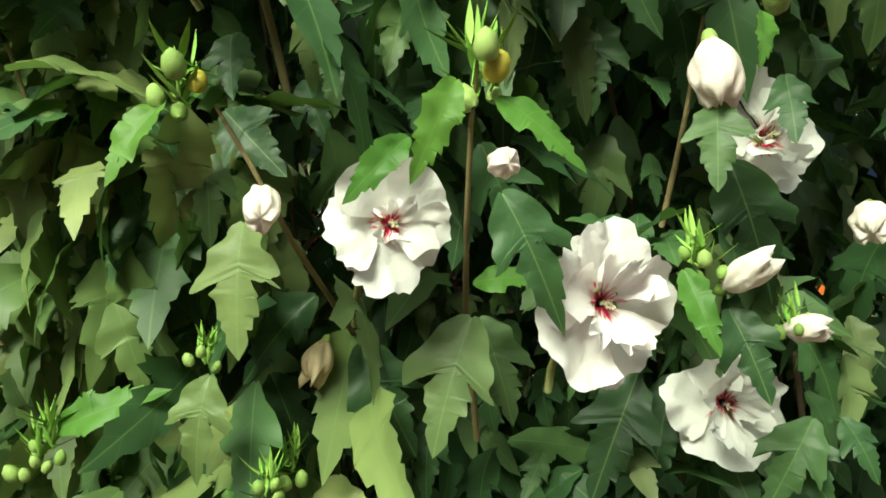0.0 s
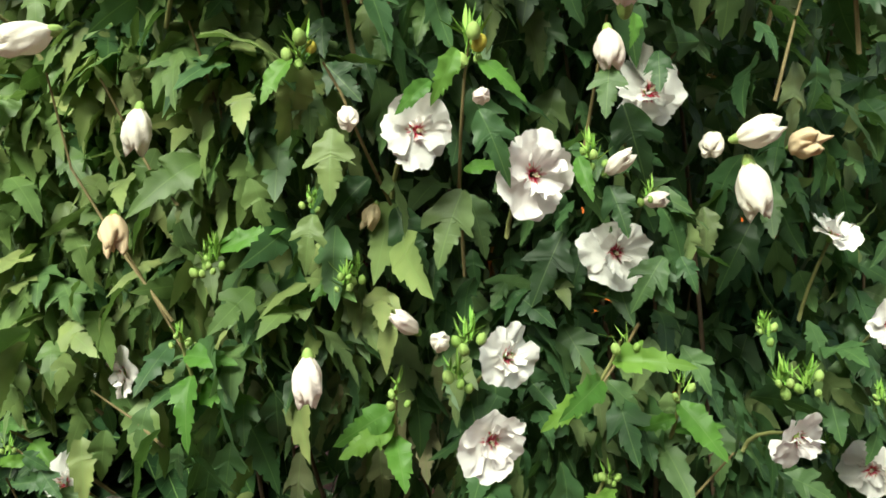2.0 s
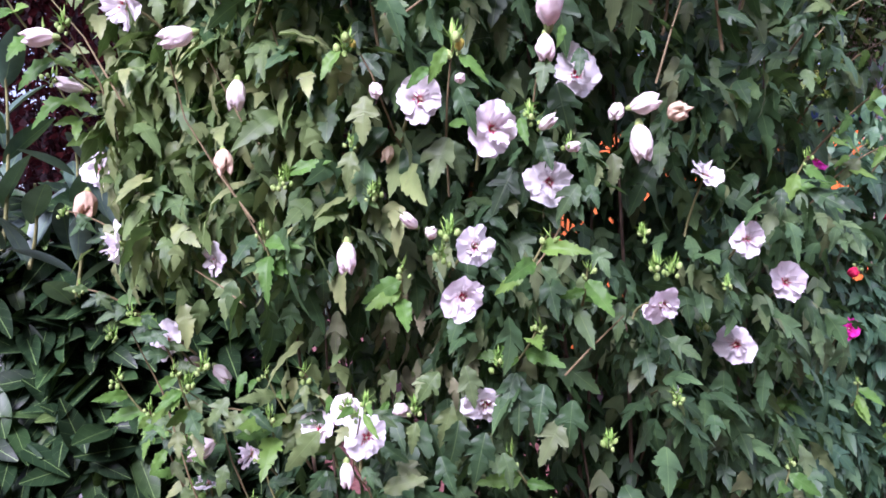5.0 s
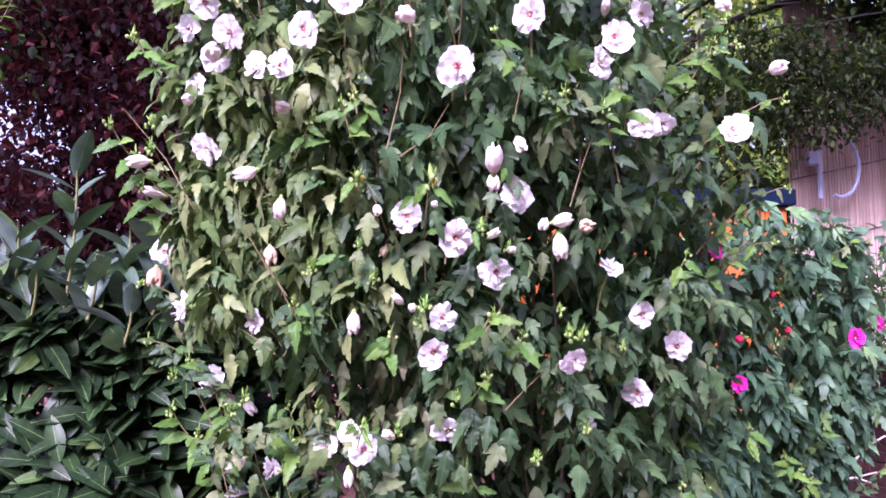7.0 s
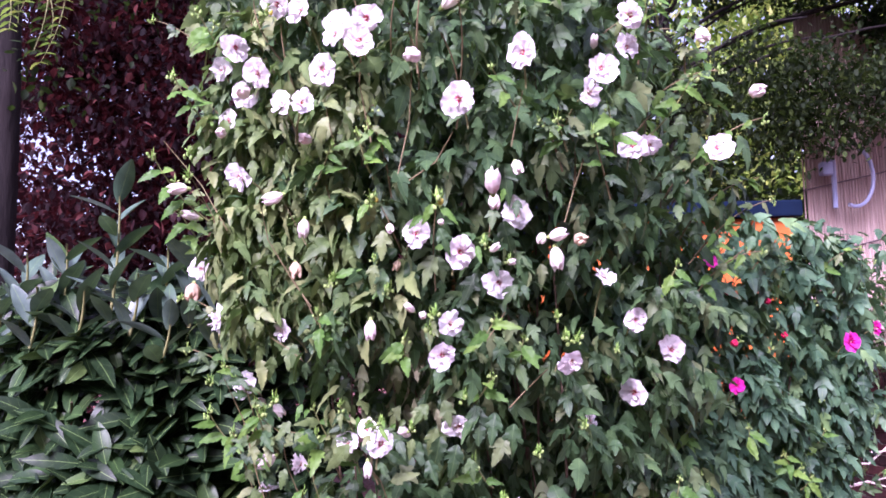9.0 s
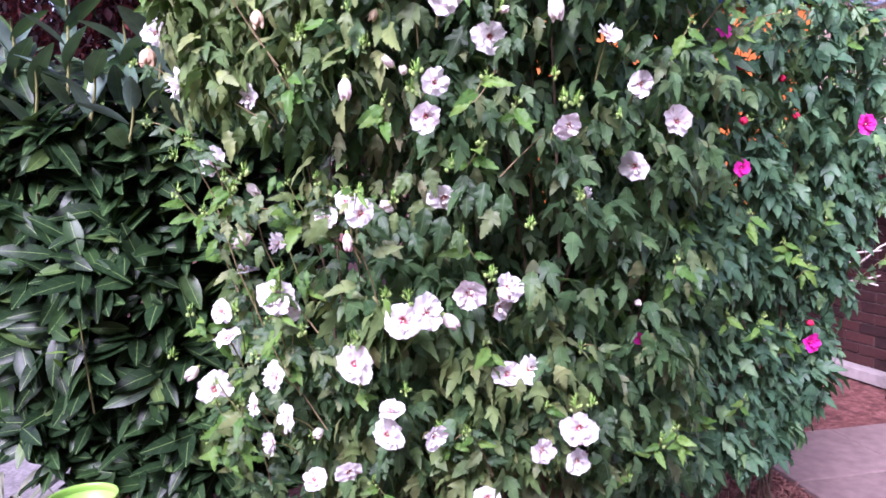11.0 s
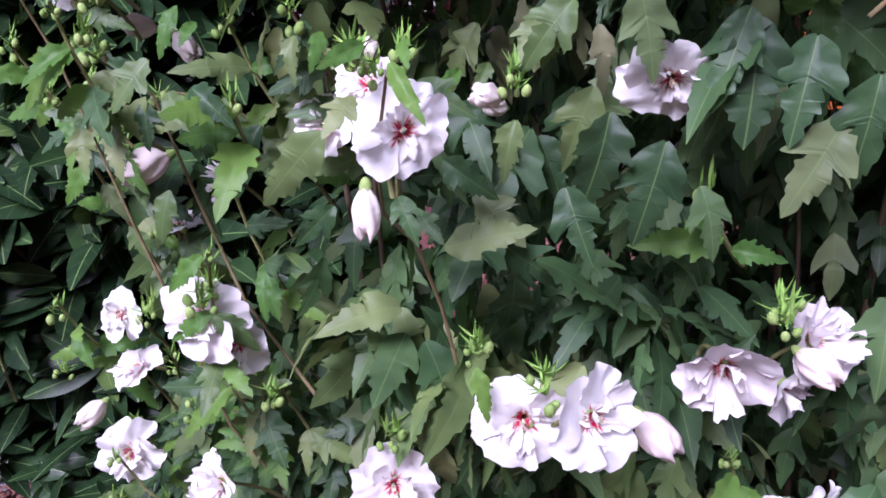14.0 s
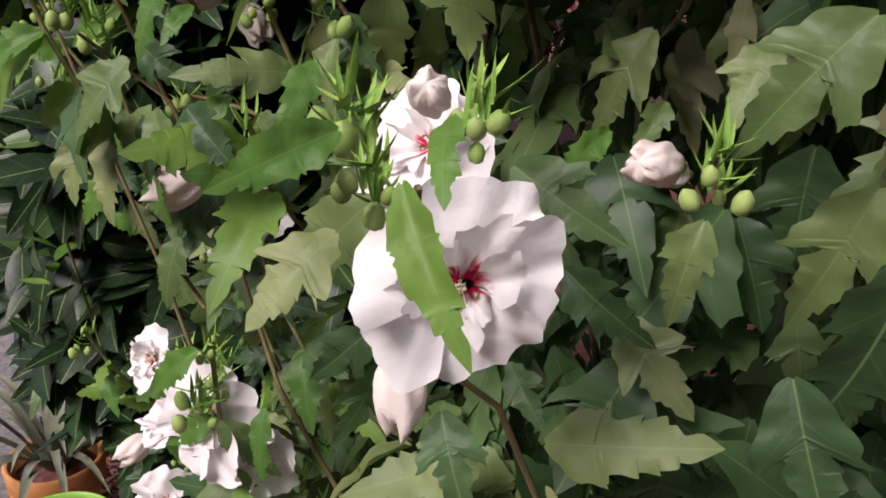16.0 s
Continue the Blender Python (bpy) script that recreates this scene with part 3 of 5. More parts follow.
def shoot(bush, x, y, z, length=0.08, lean=0.0, leaves=4, buds=4, young=None, size=0.04):
    """A young side shoot: a thin stem that bends outwards and up, bright leaves along it and a tuft of buds at its end."""
    s = count
    end = Vector((x, y, z))
    root = end + Vector((-lean * length * 0.6, length * 0.55, -length * 0.85))
    line = bent(root, end, (0, -0.1 * length, -0.1 * length), 5)
    tube("shoot", line, 0.0022, 0.0014, bark_green, bush, 5)
    for k in range(leaves):
        p = line[2 + k % 3]
        w = s.uniform(-1.3, 1.3)
        d = Vector((math.sin(w), -0.6 * math.cos(w) - 0.1, s.uniform(-0.75, 0.25))).normalized() * s.uniform(0.034, 0.062)
        leaf_between(bush, p, p + d, young)
    tip(bush, end.x, end.y, end.z, size, buds, 9)


def spray(bush, root, end, leaves, meshes, size=0.034, longest=0.06, sag=0.03):
    """A long side shoot: a thin arching stem with leaves to both sides, smaller towards its tuft of buds."""
    s = count
    line = bent(root, end, (s.uniform(-0.02, 0.02), -0.02, sag), 9)
    tube("shoot", line, 0.0024, 0.0012, bark_stem, bush, 5)
    for k in range(leaves):
        f = 0.2 + 0.78 * k / leaves
        p = line[int(f * 9)].lerp(line[min(9, int(f * 9) + 1)], f * 9 % 1)
        d = Vector(((-1 if k % 2 else 1) * s.uniform(0.3, 1.0), -s.uniform(0.1, 0.8), s.uniform(-1.0, 0.15))).normalized()
        leaf_between(bush, p, p + d * longest * s.uniform(0.75, 1.1) * (1 - 0.45 * f), meshes)
    tip(bush, end[0], end[1], end[2], size, 3, 10)


# ---- ground ----
def ground_sheet():
    verts, faces = [], []
    xs = [-400, -60, -12] + [i * 0.25 for i in range(-24, 25)] + [12, 60, 400]
    ys = [-400, -60, -12] + [i * 0.25 for i in range(-24, 33)] + [14, 60, 400]
    for y in ys:
        for x in xs:
            mound = 0.05 * math.exp(-((x - 0.3) ** 2 / 1.2 + (y - 1.3) ** 2 / 0.5)) + 0.012 * noise.noise((x * 3, y * 3, 0)) * (x < 1.0)
            verts.append((x, y, (mound * (x < 1.2) if abs(x) < 6 and abs(y) < 8 else 0.0) - 0.012))
    n = len(xs)
    for j in range(len(ys) - 1):
        for i in range(n - 1):
            a = j * n + i
            faces.append((a, a + 1, a + n + 1, a + n))
    return tagged(put("ground", mesh_of("ground", verts, faces, soil_mat)), "reddish brown bark mulch on bare soil", "ground", kind="structure")


ground = ground_sheet()

# a pale gravel path past the laurel
gravel = bmesh.new()
box(gravel, -6.0, -4.0, -0.02, -1.62, 5.0, 0.012, 0.004)
me = bpy.data.meshes.new("gravel_path")
gravel.to_mesh(me)
gravel.free()
me.materials.append(gravel_mat)
path = tagged(put("path", me), "pale grey gravel path beside the laurel", "path", kind="structure")

# ---- unseen wall added behind the walk to keep low light off the shrubs ----
bm = box(bmesh.new(), -9.0, -5.6, -0.05, 9.0, -5.3, 5.2)
me = bpy.data.meshes.new("wall_south")
bm.to_mesh(me)
bm.free()
me.materials.append(plaster_mat)
tagged(put("wall_south", me), "plain brown wall, added out of view to block low light", "wall", kind="structure")

# ---- white hibiscus ----
white_bush = thing("hibiscus_bush", 0.1, 0.95, 0.0, "tall white-flowering hibiscus shrub with lobed green leaves, in full bloom", "shrub")


def front(x, z):
    """How far forward the white hibiscus reaches at that place of its face."""
    a = 0.62 if x < 0.05 else 0.82
    lump = 0.09 * noise.noise((x * 5, 3.1, z * 5)) + 0.05 * noise.noise((x * 12, 7.7, z * 12))
    return 0.29 + 0.2 * (1.95 - z) + a * (x - 0.05) ** 2 + lump + 0.5 * max(0, 0.75 - z) ** 1.5


OPEN_AT = ("-.002 .32 1.731 .055 30 -8", ".084 .305 1.689 .062 18 -10", ".164 .41 1.633 .062 0 -8", ".205 .415 1.777 .066 15 5",
             ".06 .36 1.55 .054 40 0", ".043 .337 1.488 .054 15 -15", ".089 .247 1.98 .066 0 5", ".211 .207 2.053 .064 10 10",
             "-.10 .24 2.1 .06 5 0", "-.15 .25 2.12 .055 -30 10", "-.23 .3 2.19 .055 -10 20", "-.181 .277 2.058 .06 10 0",
             "-.21 .224 1.974 .05 20 30", "-.25 .23 1.974 .05 -30 30", "-.42 .4 2.11 .055 -30 0", "-.37 .4 2.05 .055 0 -10",
             "-.416 .433 2.006 .055 -40 10", "-.348 .291 1.848 .062 -20 -5", "-.539 .626 1.696 .06 -10 -10", "-.45 .488 1.572 .06 -60 0",
             "-.312 .49 1.543 .055 -50 0", "-.421 .582 1.419 .06 -20 10", ".359 .365 2.025 .06 40 0", ".4 .5 1.644 .05 20 40",
             ".474 .544 1.552 .05 10 0", ".584 .672 1.479 .065 5 0", ".305 .4 1.467 .06 30 -30", ".48 .62 1.384 .06 -30 0",
             ".07 .42 1.34 .06 5 -25", "-.081 .335 1.318 .054 18 12", ".678 .539 1.938 .062 10 0", ".379 .64 1.317 .05 60 0",
             "-.471 .643 .902 .063 0 -10", "-.124 .475 1.001 .066 0 -20", "-.063 .478 .848 .055 0 -10", ".036 .442 .859 .045 20 -30",
             ".03 .386 1.124 .055 20 -5", "-.015 .42 1.1 .055 -20 -20", ".114 .408 1.156 .055 -20 -40", ".19 .47 1.15 .05 50 0",
             ".175 .47 1.115 .045 30 -40", ".237 .523 .967 .05 30 -10", ".19 .52 .96 .05 0 -20", ".261 .524 .789 .045 0 -40",
             ".339 .505 .844 .06 10 -20", "-.28 .48 1.142 .06 -30 -20", "-.29 .5 .97 .05 -60 0", "-.28 .53 .87 .055 -60 -20",
             "-.29 .58 1.24 .045 -40 10", "-.385 .66 1.17 .045 -20 60", "-.165 .48 1.3 .048 -30 30", "-.114 .4 1.337 .045 0 40", "-.05 .47 .9 .045 0 40",
             "-.15 .5 .76 .045 30 -40", "-.42 .6 1.03 .045 -20 20", ".45 .4 2.13 .055 30 0", ".5 .45 1.93 .05 0 -20",
             "-.262 .5 1.11 .045 20 -10", "-.43 .6 1.09 .042 -20 0", "-.329 .59 .791 .045 -30 -10", "-.239 .575 .709 .042 0 30", ".144 .545 .675 .045 20 -20", ".343 .57 .744 .045 10 -30", "-.365 .59 .879 .04 -60 0")
SHUT_AT = ("-.055 .312 1.748 .028 10 -35", ".046 .305 1.75 .022 10 -10", ".156 .345 1.812 .032 0 -80", ".145 .335 1.692 .026 40 25", ".18 .36 1.671 .02 40 0", ".262 .42 1.735 .028 -30 -40",
             "-.257 .264 1.805 .036 -70 -20", "-.5 .418 1.853 .038 -80 0", "-.503 .506 1.8 .038 -80 20",
             "-.098 .34 1.56 .036 0 -80", "-.233 .353 1.77 .036 -20 -80", "-.352 .588 1.258 .042 -50 -20", "-.111 .37 1.28 .03 10 -80", "-.11 .39 1.352 .02 10 30", "-.036 .52 1.31 .02 -40 10",
             "-.039 .486 1.321 .028 -30 10", ".513 .739 1.063 .028 0 0", ".755 .524 2.059 .04 20 0", ".065 .42 1.11 .034 60 -40",
             ".283 .4 1.705 .045 20 -80", ".27 .39 1.725 .035 70 10", "-.378 .68 1.365 .04 50 -30", "-.4 .68 1.37 .035 -20 10",
             ".2 .331 1.873 .04 10 -40", ".15 .257 1.795 .045 0 60", ".06 .26 2.17 .045 60 30", ".38 .4 2.13 .03 0 40", "-.214 .54 .836 .03 0 0", ".172 .44 1.154 .03 40 -20", "-.52 .68 .943 .035 -40 -30", "-.01 .33 1.575 .026 -40 30", ".008 .325 1.563 .02 0 20")
CLEAR = [tuple(map(float, spec.split()[:3])) for spec in OPEN_AT + SHUT_AT + ("-.087 .31 1.803", ".042 .3 1.795", "-.089 .33 1.682", "-.176 .36 1.65", ".134 .33 1.712")]


def right_edge(z):
    """The shrub draws in towards its top on its free side."""
    return 0.8 - 0.72 * max(0.0, z - 1.93) + 0.06 * noise.noise((z * 6, 8.8, 0.4))


def hides(p):
    """Whether a leaf there would hang right before a flower."""
    return any((p[0] - x) ** 2 + (p[2] - z) ** 2 < 0.0013 and p[1] < y + 0.035 for x, y, z in CLEAR)


GAPS = ((0.27, 1.6, 0.034), (0.225, 1.46, 0.02), (0.23, 1.37, 0.018))


def lacy(x, z):
    """How thin the shrub is there: its lower free side is only a veil of sprays in front of the laurel."""
    if z > 1.5:
        return 0.4 if z > 1.82 and x > 0.4 else 0.0
    if z < 0.98:
        return 0.85 if x < -0.34 else 0.25 if x < -0.2 else 0.0
    side = min(1.0, max(0.0, (-0.06 - x) / 0.18))
    return (0.6 if z > 1.44 else 0.985) * side


def clump(rng, at, leaves, size, poses, test=None):
    """Leaves round the end of a hanging twig, fanned outwards and down."""
    turn, reach = rng.uniform(0, 360), rng.uniform(0.025, 0.06)
    lean = rng.gauss(0, 25)
    for q in range(leaves):
        w = radians(turn + q * 137.5)
        r = reach * math.sqrt((q + 0.5) / leaves)
        p = (at[0] + r * math.cos(w), at[1] + rng.uniform(-0.03, 0.03) + 0.02 * q / leaves, at[2] + r * math.sin(w) + 0.03)
        if test and test((p[0], p[1] - 0.01, p[2] - 0.03)):
            continue
        yaw = lean + 60 * math.cos(w) + rng.gauss(0, 24)
        fall = 46 - 30 * math.sin(w) + rng.gauss(0, 20)
        poses.append(leaf_pose(p, rng.uniform(*size), yaw, fall, rng.gauss(0, 30), rng.uniform(0.95, 1.2)))


def leaf_cloud(rng, clumps, z0, z1, x0, x1, depth, size, inset=0.0):
    poses, made = [], 0
    while made < clumps:
        x, z = rng.uniform(x0, x1), rng.uniform(z0, z1)
        if x > right_edge(z):
            continue
        edge = min(x - x0, x1 - x, (z1 - z) * 0.8)
        if edge < 0.1 and rng.random() > edge / 0.1 + 0.2:
            continue
        if rng.random() < lacy(x, z) or any((x - gx) ** 2 + (z - gz) ** 2 < gr * gr for gx, gz, gr in GAPS):
            continue
        if inset < 0.1 and rng.random() < 0.9 and noise.noise((x * 8, 5.5, z * 8)) + 0.6 * noise.noise((x * 19, 2.5, z * 19)) > 0.13:
            continue
        if x > 0.56 and 1.55 < z < 1.84 and rng.random() < 0.65:
            continue
        if min(((x + 0.09) / 0.13) ** 2 + ((z - 1.43) / 0.1) ** 2, ((x - 0.08) / 0.08) ** 2 + ((z - 1.21) / 0.06) ** 2) < 1 and rng.random() < (0.88 if inset < 0.1 else 0.4):
            continue
        made += 1
        y = front(x, z) + 0.03 + inset + rng.expovariate(1 / depth)
        clump(rng, (x, y, z), rng.randint(5, 9), size, poses, hides)
    return poses


rng = random.Random(8)
scatter("foliage", LOBED, leaf_cloud(rng, 420, 0.42, 2.5, -0.5, 0.76, 0.035, (0.034, 0.082)), leaf_green, white_bush, "dense hanging lobed leaves")
# pale clumps brighten the left and lower face by colour, not by lamp
scatter("olive_foliage", SLENDER, leaf_cloud(rng, 84, 1.0, 2.3, -0.5, 0.0, 0.03, (0.045, 0.078)), leaf_pale, white_bush, "dusty olive leaves, paled further as if sunlit")
scatter("upper_foliage", SLENDER, leaf_cloud(rng, 96, 1.52, 2.2, -0.5, -0.12, 0.02, (0.04, 0.065)), leaf_pale, white_bush, "leaves at eye height, coloured paler as if sunlit")
scatter("front_foliage", SLENDER, leaf_cloud(rng, 34, 1.66, 2.0, -0.46, -0.14, 0.012, (0.042, 0.066), -0.03), leaf_pale, white_bush, "slender leaves on the outer twigs, coloured paler as if sunlit")
scatter("lower_foliage", LOBED, leaf_cloud(rng, 52, 0.45, 1.08, -0.45, 0.35, 0.02, (0.045, 0.07)), leaf_pale, white_bush, "leaves low on the shrub, coloured paler as if lit")
scatter("inner_foliage", LOBED_FAR, leaf_cloud(rng, 1150, 0.34, 2.45, -0.5, 0.8, 0.16, (0.05, 0.08), 0.2), leaf_green, white_bush, "shaded inner leaves")
withered = []
for k in range(46):
    x, z = rng.gauss(-0.03, 0.06), rng.uniform(1.36, 1.56)
    withered.append(leaf_pose((x, front(x, z) + rng.uniform(0.04, 0.14), z), rng.uniform(0.04, 0.07), rng.gauss(0, 45), rng.gauss(80, 9), rng.gauss(0, 40), rng.uniform(0.55, 0.85)))
scatter("withered_foliage", LOBED, withered, leaf_withered, white_bush, "limp dusty beige-green leaves in a hollow")
back = []
while len(back) < 2600:
    x, y, z = rng.uniform(-0.6, 0.95), rng.uniform(0.6, 1.55), rng.uniform(0.5, 2.6)
    if ((x - 0.15) / 0.75) ** 2 + ((y - 1.0) / 0.6) ** 2 < 1 and y > front(x, z) + 0.1 and x < right_edge(z) + 0.02 and not (x < -0.12 and z < 1.5) and not (x > 0.45 and z > 1.85) and not any((x - gx - 0.13 * (y - 0.4)) ** 2 + (z - gz) ** 2 < gr * gr for gx, gz, gr in GAPS):
        back.append(leaf_pose((x, y, z), rng.uniform(0.045, 0.07), rng.uniform(0, 360), rng.gauss(55, 20)))
scatter("rear_foliage", LOBED_FAR, back, leaf_green, white_bush, "leaves on the far side")

# stems from the root stock out to the face
for k in range(26):
    x, z = rng.uniform(-0.5, 0.75), rng.uniform(0.7, 2.4)
    y = front(x, z) + 0.26
    root = (0.1 + rng.uniform(-0.25, 0.25), 0.98 + rng.uniform(-0.15, 0.15), 0.0)
    tube("stem", bent(root, (x, y, z), (0.12 * x, 0.0, 0.1), 9), 0.006, 0.0012, bark_brown, white_bush)

# single leaves on the face: 0 grown, 1 young, 2 pale
lead = random.Random(17)
LEAF_GROWN = [mesh_of("leaf", v, f, leaf_single, u) for v, f, u in CLOSE]
LEAF_YOUNG = [mesh_of("leaf", v, f, leaf_young_single, u) for v, f, u in SLIM + CLOSE[4:5]]
LEAF_PALE = [mesh_of("leaf", v, f, leaf_pale_single, u) for v, f, u in SLIM[1:] + CLOSE]
LEAF_MIXED = LEAF_YOUNG + LEAF_PALE[:4] + LEAF_GROWN[:3]
for spec in ("0.032 0.360 1.689 0.004 0.340 1.630 0", "0.036 0.390 1.689 0.053 0.370 1.639 0", "0.045 0.275 1.733 0.064 0.255 1.688 0",
             "0.011 0.285 1.760 -0.012 0.265 1.737 1", "0.032 0.285 1.782 0.015 0.265 1.747 1", "0.048 0.300 1.778 0.081 0.280 1.751 1",
             "0.033 0.350 1.704 0.067 0.330 1.709 1", "0.118 0.300 1.700 0.122 0.280 1.669 1", "0.148 0.340 1.683 0.158 0.320 1.644 0",
             "-0.096 0.310 1.791 -0.120 0.290 1.760 1", "-0.070 0.310 1.785 -0.045 0.290 1.754 0", "-0.069 0.330 1.739 -0.076 0.310 1.681 2",
             "-0.047 0.380 1.706 -0.086 0.360 1.675 0", "-0.087 0.330 1.671 -0.097 0.310 1.634 2", "-0.026 0.380 1.680 -0.003 0.360 1.626 0",
             "-0.172 0.360 1.649 -0.127 0.340 1.668 1", "0.156 0.345 1.783 0.146 0.325 1.741 0", "0.175 0.390 1.761 0.188 0.370 1.693 0",
             "0.118 0.400 1.653 0.084 0.380 1.595 0", "0.141 0.420 1.649 0.118 0.400 1.594 0", "0.198 0.380 1.626 0.168 0.360 1.593 0",
             "0.212 0.380 1.625 0.220 0.360 1.602 0", "-0.091 0.350 1.779 -0.086 0.330 1.740 0", "-0.213 0.400 1.709 -0.191 0.380 1.665 2",
             "-0.078 0.400 1.667 -0.057 0.380 1.629 0", "-0.071 0.370 1.628 -0.096 0.350 1.612 1", "-0.177 0.420 1.759 -0.158 0.400 1.709 0",
             "-0.191 0.450 1.858 -0.201 0.430 1.817 2", "-0.079 0.360 1.841 -0.079 0.340 1.807 0", "-0.040 0.380 1.862 -0.047 0.360 1.822 2",
             "0.010 0.360 1.852 0.002 0.340 1.813 2", "0.095 0.420 1.865 0.117 0.400 1.811 0", "0.123 0.430 1.863 0.108 0.410 1.809 0",
             "0.176 0.330 1.818 0.172 0.310 1.794 1", "0.206 0.380 1.803 0.200 0.360 1.766 0", "-0.034 0.430 1.863 -0.037 0.410 1.818 0",
             "-0.058 0.440 1.843 -0.046 0.420 1.799 0", "0.257 0.450 1.674 0.260 0.430 1.628 0", "0.006 0.400 1.637 -0.001 0.380 1.601 0",
             "0.066 0.420 1.612 0.053 0.400 1.593 0"):
    x, y, z, u, v, w, k = map(float, spec.split())
    leaf_between(white_bush, (x, y, z), (u, v, w), (LEAF_GROWN, LEAF_YOUNG[:3], LEAF_PALE)[int(k)], 0.95 if k == 1 else 1.1)
leaf_between(white_bush, (-0.076, 0.285, 1.357), (-0.06, 0.265, 1.334), LEAF_YOUNG[:1], 0.62)
for spec in ("-0.088 0.285 1.365 -0.102 0.265 1.358 1", "-0.097 0.300 1.340 -0.109 0.280 1.326 2",
             "-0.068 0.400 1.233 -0.018 0.380 1.255 2", "-0.075 0.450 1.282 -0.043 0.430 1.262 0", "-0.056 0.480 1.252 -0.016 0.460 1.221 0",
             "-0.081 0.380 1.339 -0.052 0.360 1.328 0", "-0.059 0.420 1.345 -0.070 0.400 1.334 1", "-0.083 0.330 1.283 -0.072 0.310 1.269 0",
             "-0.124 0.340 1.370 -0.124 0.320 1.356 1", "-0.072 0.300 1.367 -0.071 0.280 1.360 1", "0.010 0.400 1.386 -0.020 0.380 1.356 2",
             "0.004 0.410 1.380 -0.007 0.390 1.355 2", "-0.012 0.440 1.377 -0.023 0.420 1.351 2", "-0.025 0.450 1.310 -0.035 0.430 1.277 2",
             "0.025 0.430 1.334 0.007 0.410 1.288 2", "-0.004 0.600 1.232 -0.001 0.580 1.192 0", "-0.285 0.450 1.351 -0.311 0.430 1.319 2",
             "-0.255 0.450 1.331 -0.226 0.430 1.316 0", "-0.273 0.450 1.328 -0.255 0.430 1.306 2", "-0.307 0.500 1.245 -0.318 0.480 1.208 2",
             "-0.260 0.450 1.206 -0.285 0.430 1.187 1", "-0.200 0.420 1.204 -0.200 0.400 1.178 1", "-0.247 0.450 1.376 -0.251 0.430 1.365 1",
             "-0.146 0.420 1.255 -0.167 0.400 1.232 0", "-0.088 0.420 1.252 -0.071 0.400 1.238 0"):
    x, y, z, u, v, w, k = map(float, spec.split())
    leaf_between(white_bush, (x, y, z), (u, v, w), (LEAF_GROWN, LEAF_YOUNG[:3], LEAF_PALE)[int(k)], 0.95 if k == 1 else 1.1)

for spec in ("0.044 0.390 1.395 0.060 0.370 1.346 0", "0.113 0.420 1.379 0.107 0.400 1.308 0", "0.101 0.500 1.307 0.112 0.480 1.247 0",
             "0.080 0.520 1.277 0.052 0.500 1.236 2", "0.033 0.470 1.336 0.041 0.450 1.286 2", "0.018 0.550 1.324 0.010 0.530 1.261 0",
             "-0.022 0.550 1.386 -0.022 0.530 1.343 2", "0.004 0.550 1.389 -0.016 0.530 1.339 2", "-0.058 0.520 1.373 -0.085 0.500 1.333 2",
             "-0.048 0.500 1.345 -0.054 0.480 1.328 2", "-0.036 0.520 1.294 -0.041 0.500 1.246 2", "-0.011 0.550 1.285 0.013 0.530 1.235 0",
             "0.059 0.550 1.223 0.056 0.530 1.188 0", "0.119 0.520 1.237 0.082 0.500 1.196 0", "0.123 0.550 1.203 0.104 0.530 1.148 0",
             "0.041 0.600 1.176 0.048 0.580 1.122 0", "0.008 0.550 1.134 -0.014 0.530 1.114 0", "0.123 0.550 1.142 0.145 0.530 1.145 0",
             "-0.159 0.450 1.301 -0.208 0.430 1.252 2", "-0.177 0.450 1.366 -0.179 0.430 1.343 2", "-0.225 0.500 1.299 -0.242 0.480 1.271 0",
             "-0.320 0.500 1.317 -0.313 0.480 1.282 0", "-0.291 0.500 1.302 -0.247 0.480 1.270 0", "-0.340 0.500 1.340 -0.371 0.480 1.302 2",
             "-0.259 0.450 1.387 -0.274 0.430 1.360 1", "-0.266 0.500 1.329 -0.283 0.480 1.312 1", "-0.377 0.500 1.295 -0.370 0.480 1.263 2",
             "-0.047 0.400 1.149 -0.035 0.380 1.120 1", "0.121 0.450 1.135 0.136 0.430 1.156 0",
             "0.111 0.410 1.381 0.089 0.385 1.326 0", "0.116 0.410 1.375 0.113 0.385 1.304 0", "0.149 0.410 1.365 0.134 0.385 1.307 0", "0.171 0.410 1.320 0.139 0.385 1.264 0", "0.186 0.410 1.343 0.173 0.385 1.282 0", "0.069 0.410 1.303 0.053 0.385 1.245 0", "0.091 0.410 1.275 0.106 0.385 1.243 0", "0.034 0.410 1.320 0.026 0.385 1.262 0", "0.009 0.410 1.273 0.024 0.385 1.229 0"):
    x, y, z, u, v, w, k = map(float, spec.split())
    leaf_between(white_bush, (x, y, z), (u, v, w), (LEAF_GROWN, LEAF_YOUNG[:3], LEAF_PALE)[int(k)], 0.95 if k == 1 else 1.1)

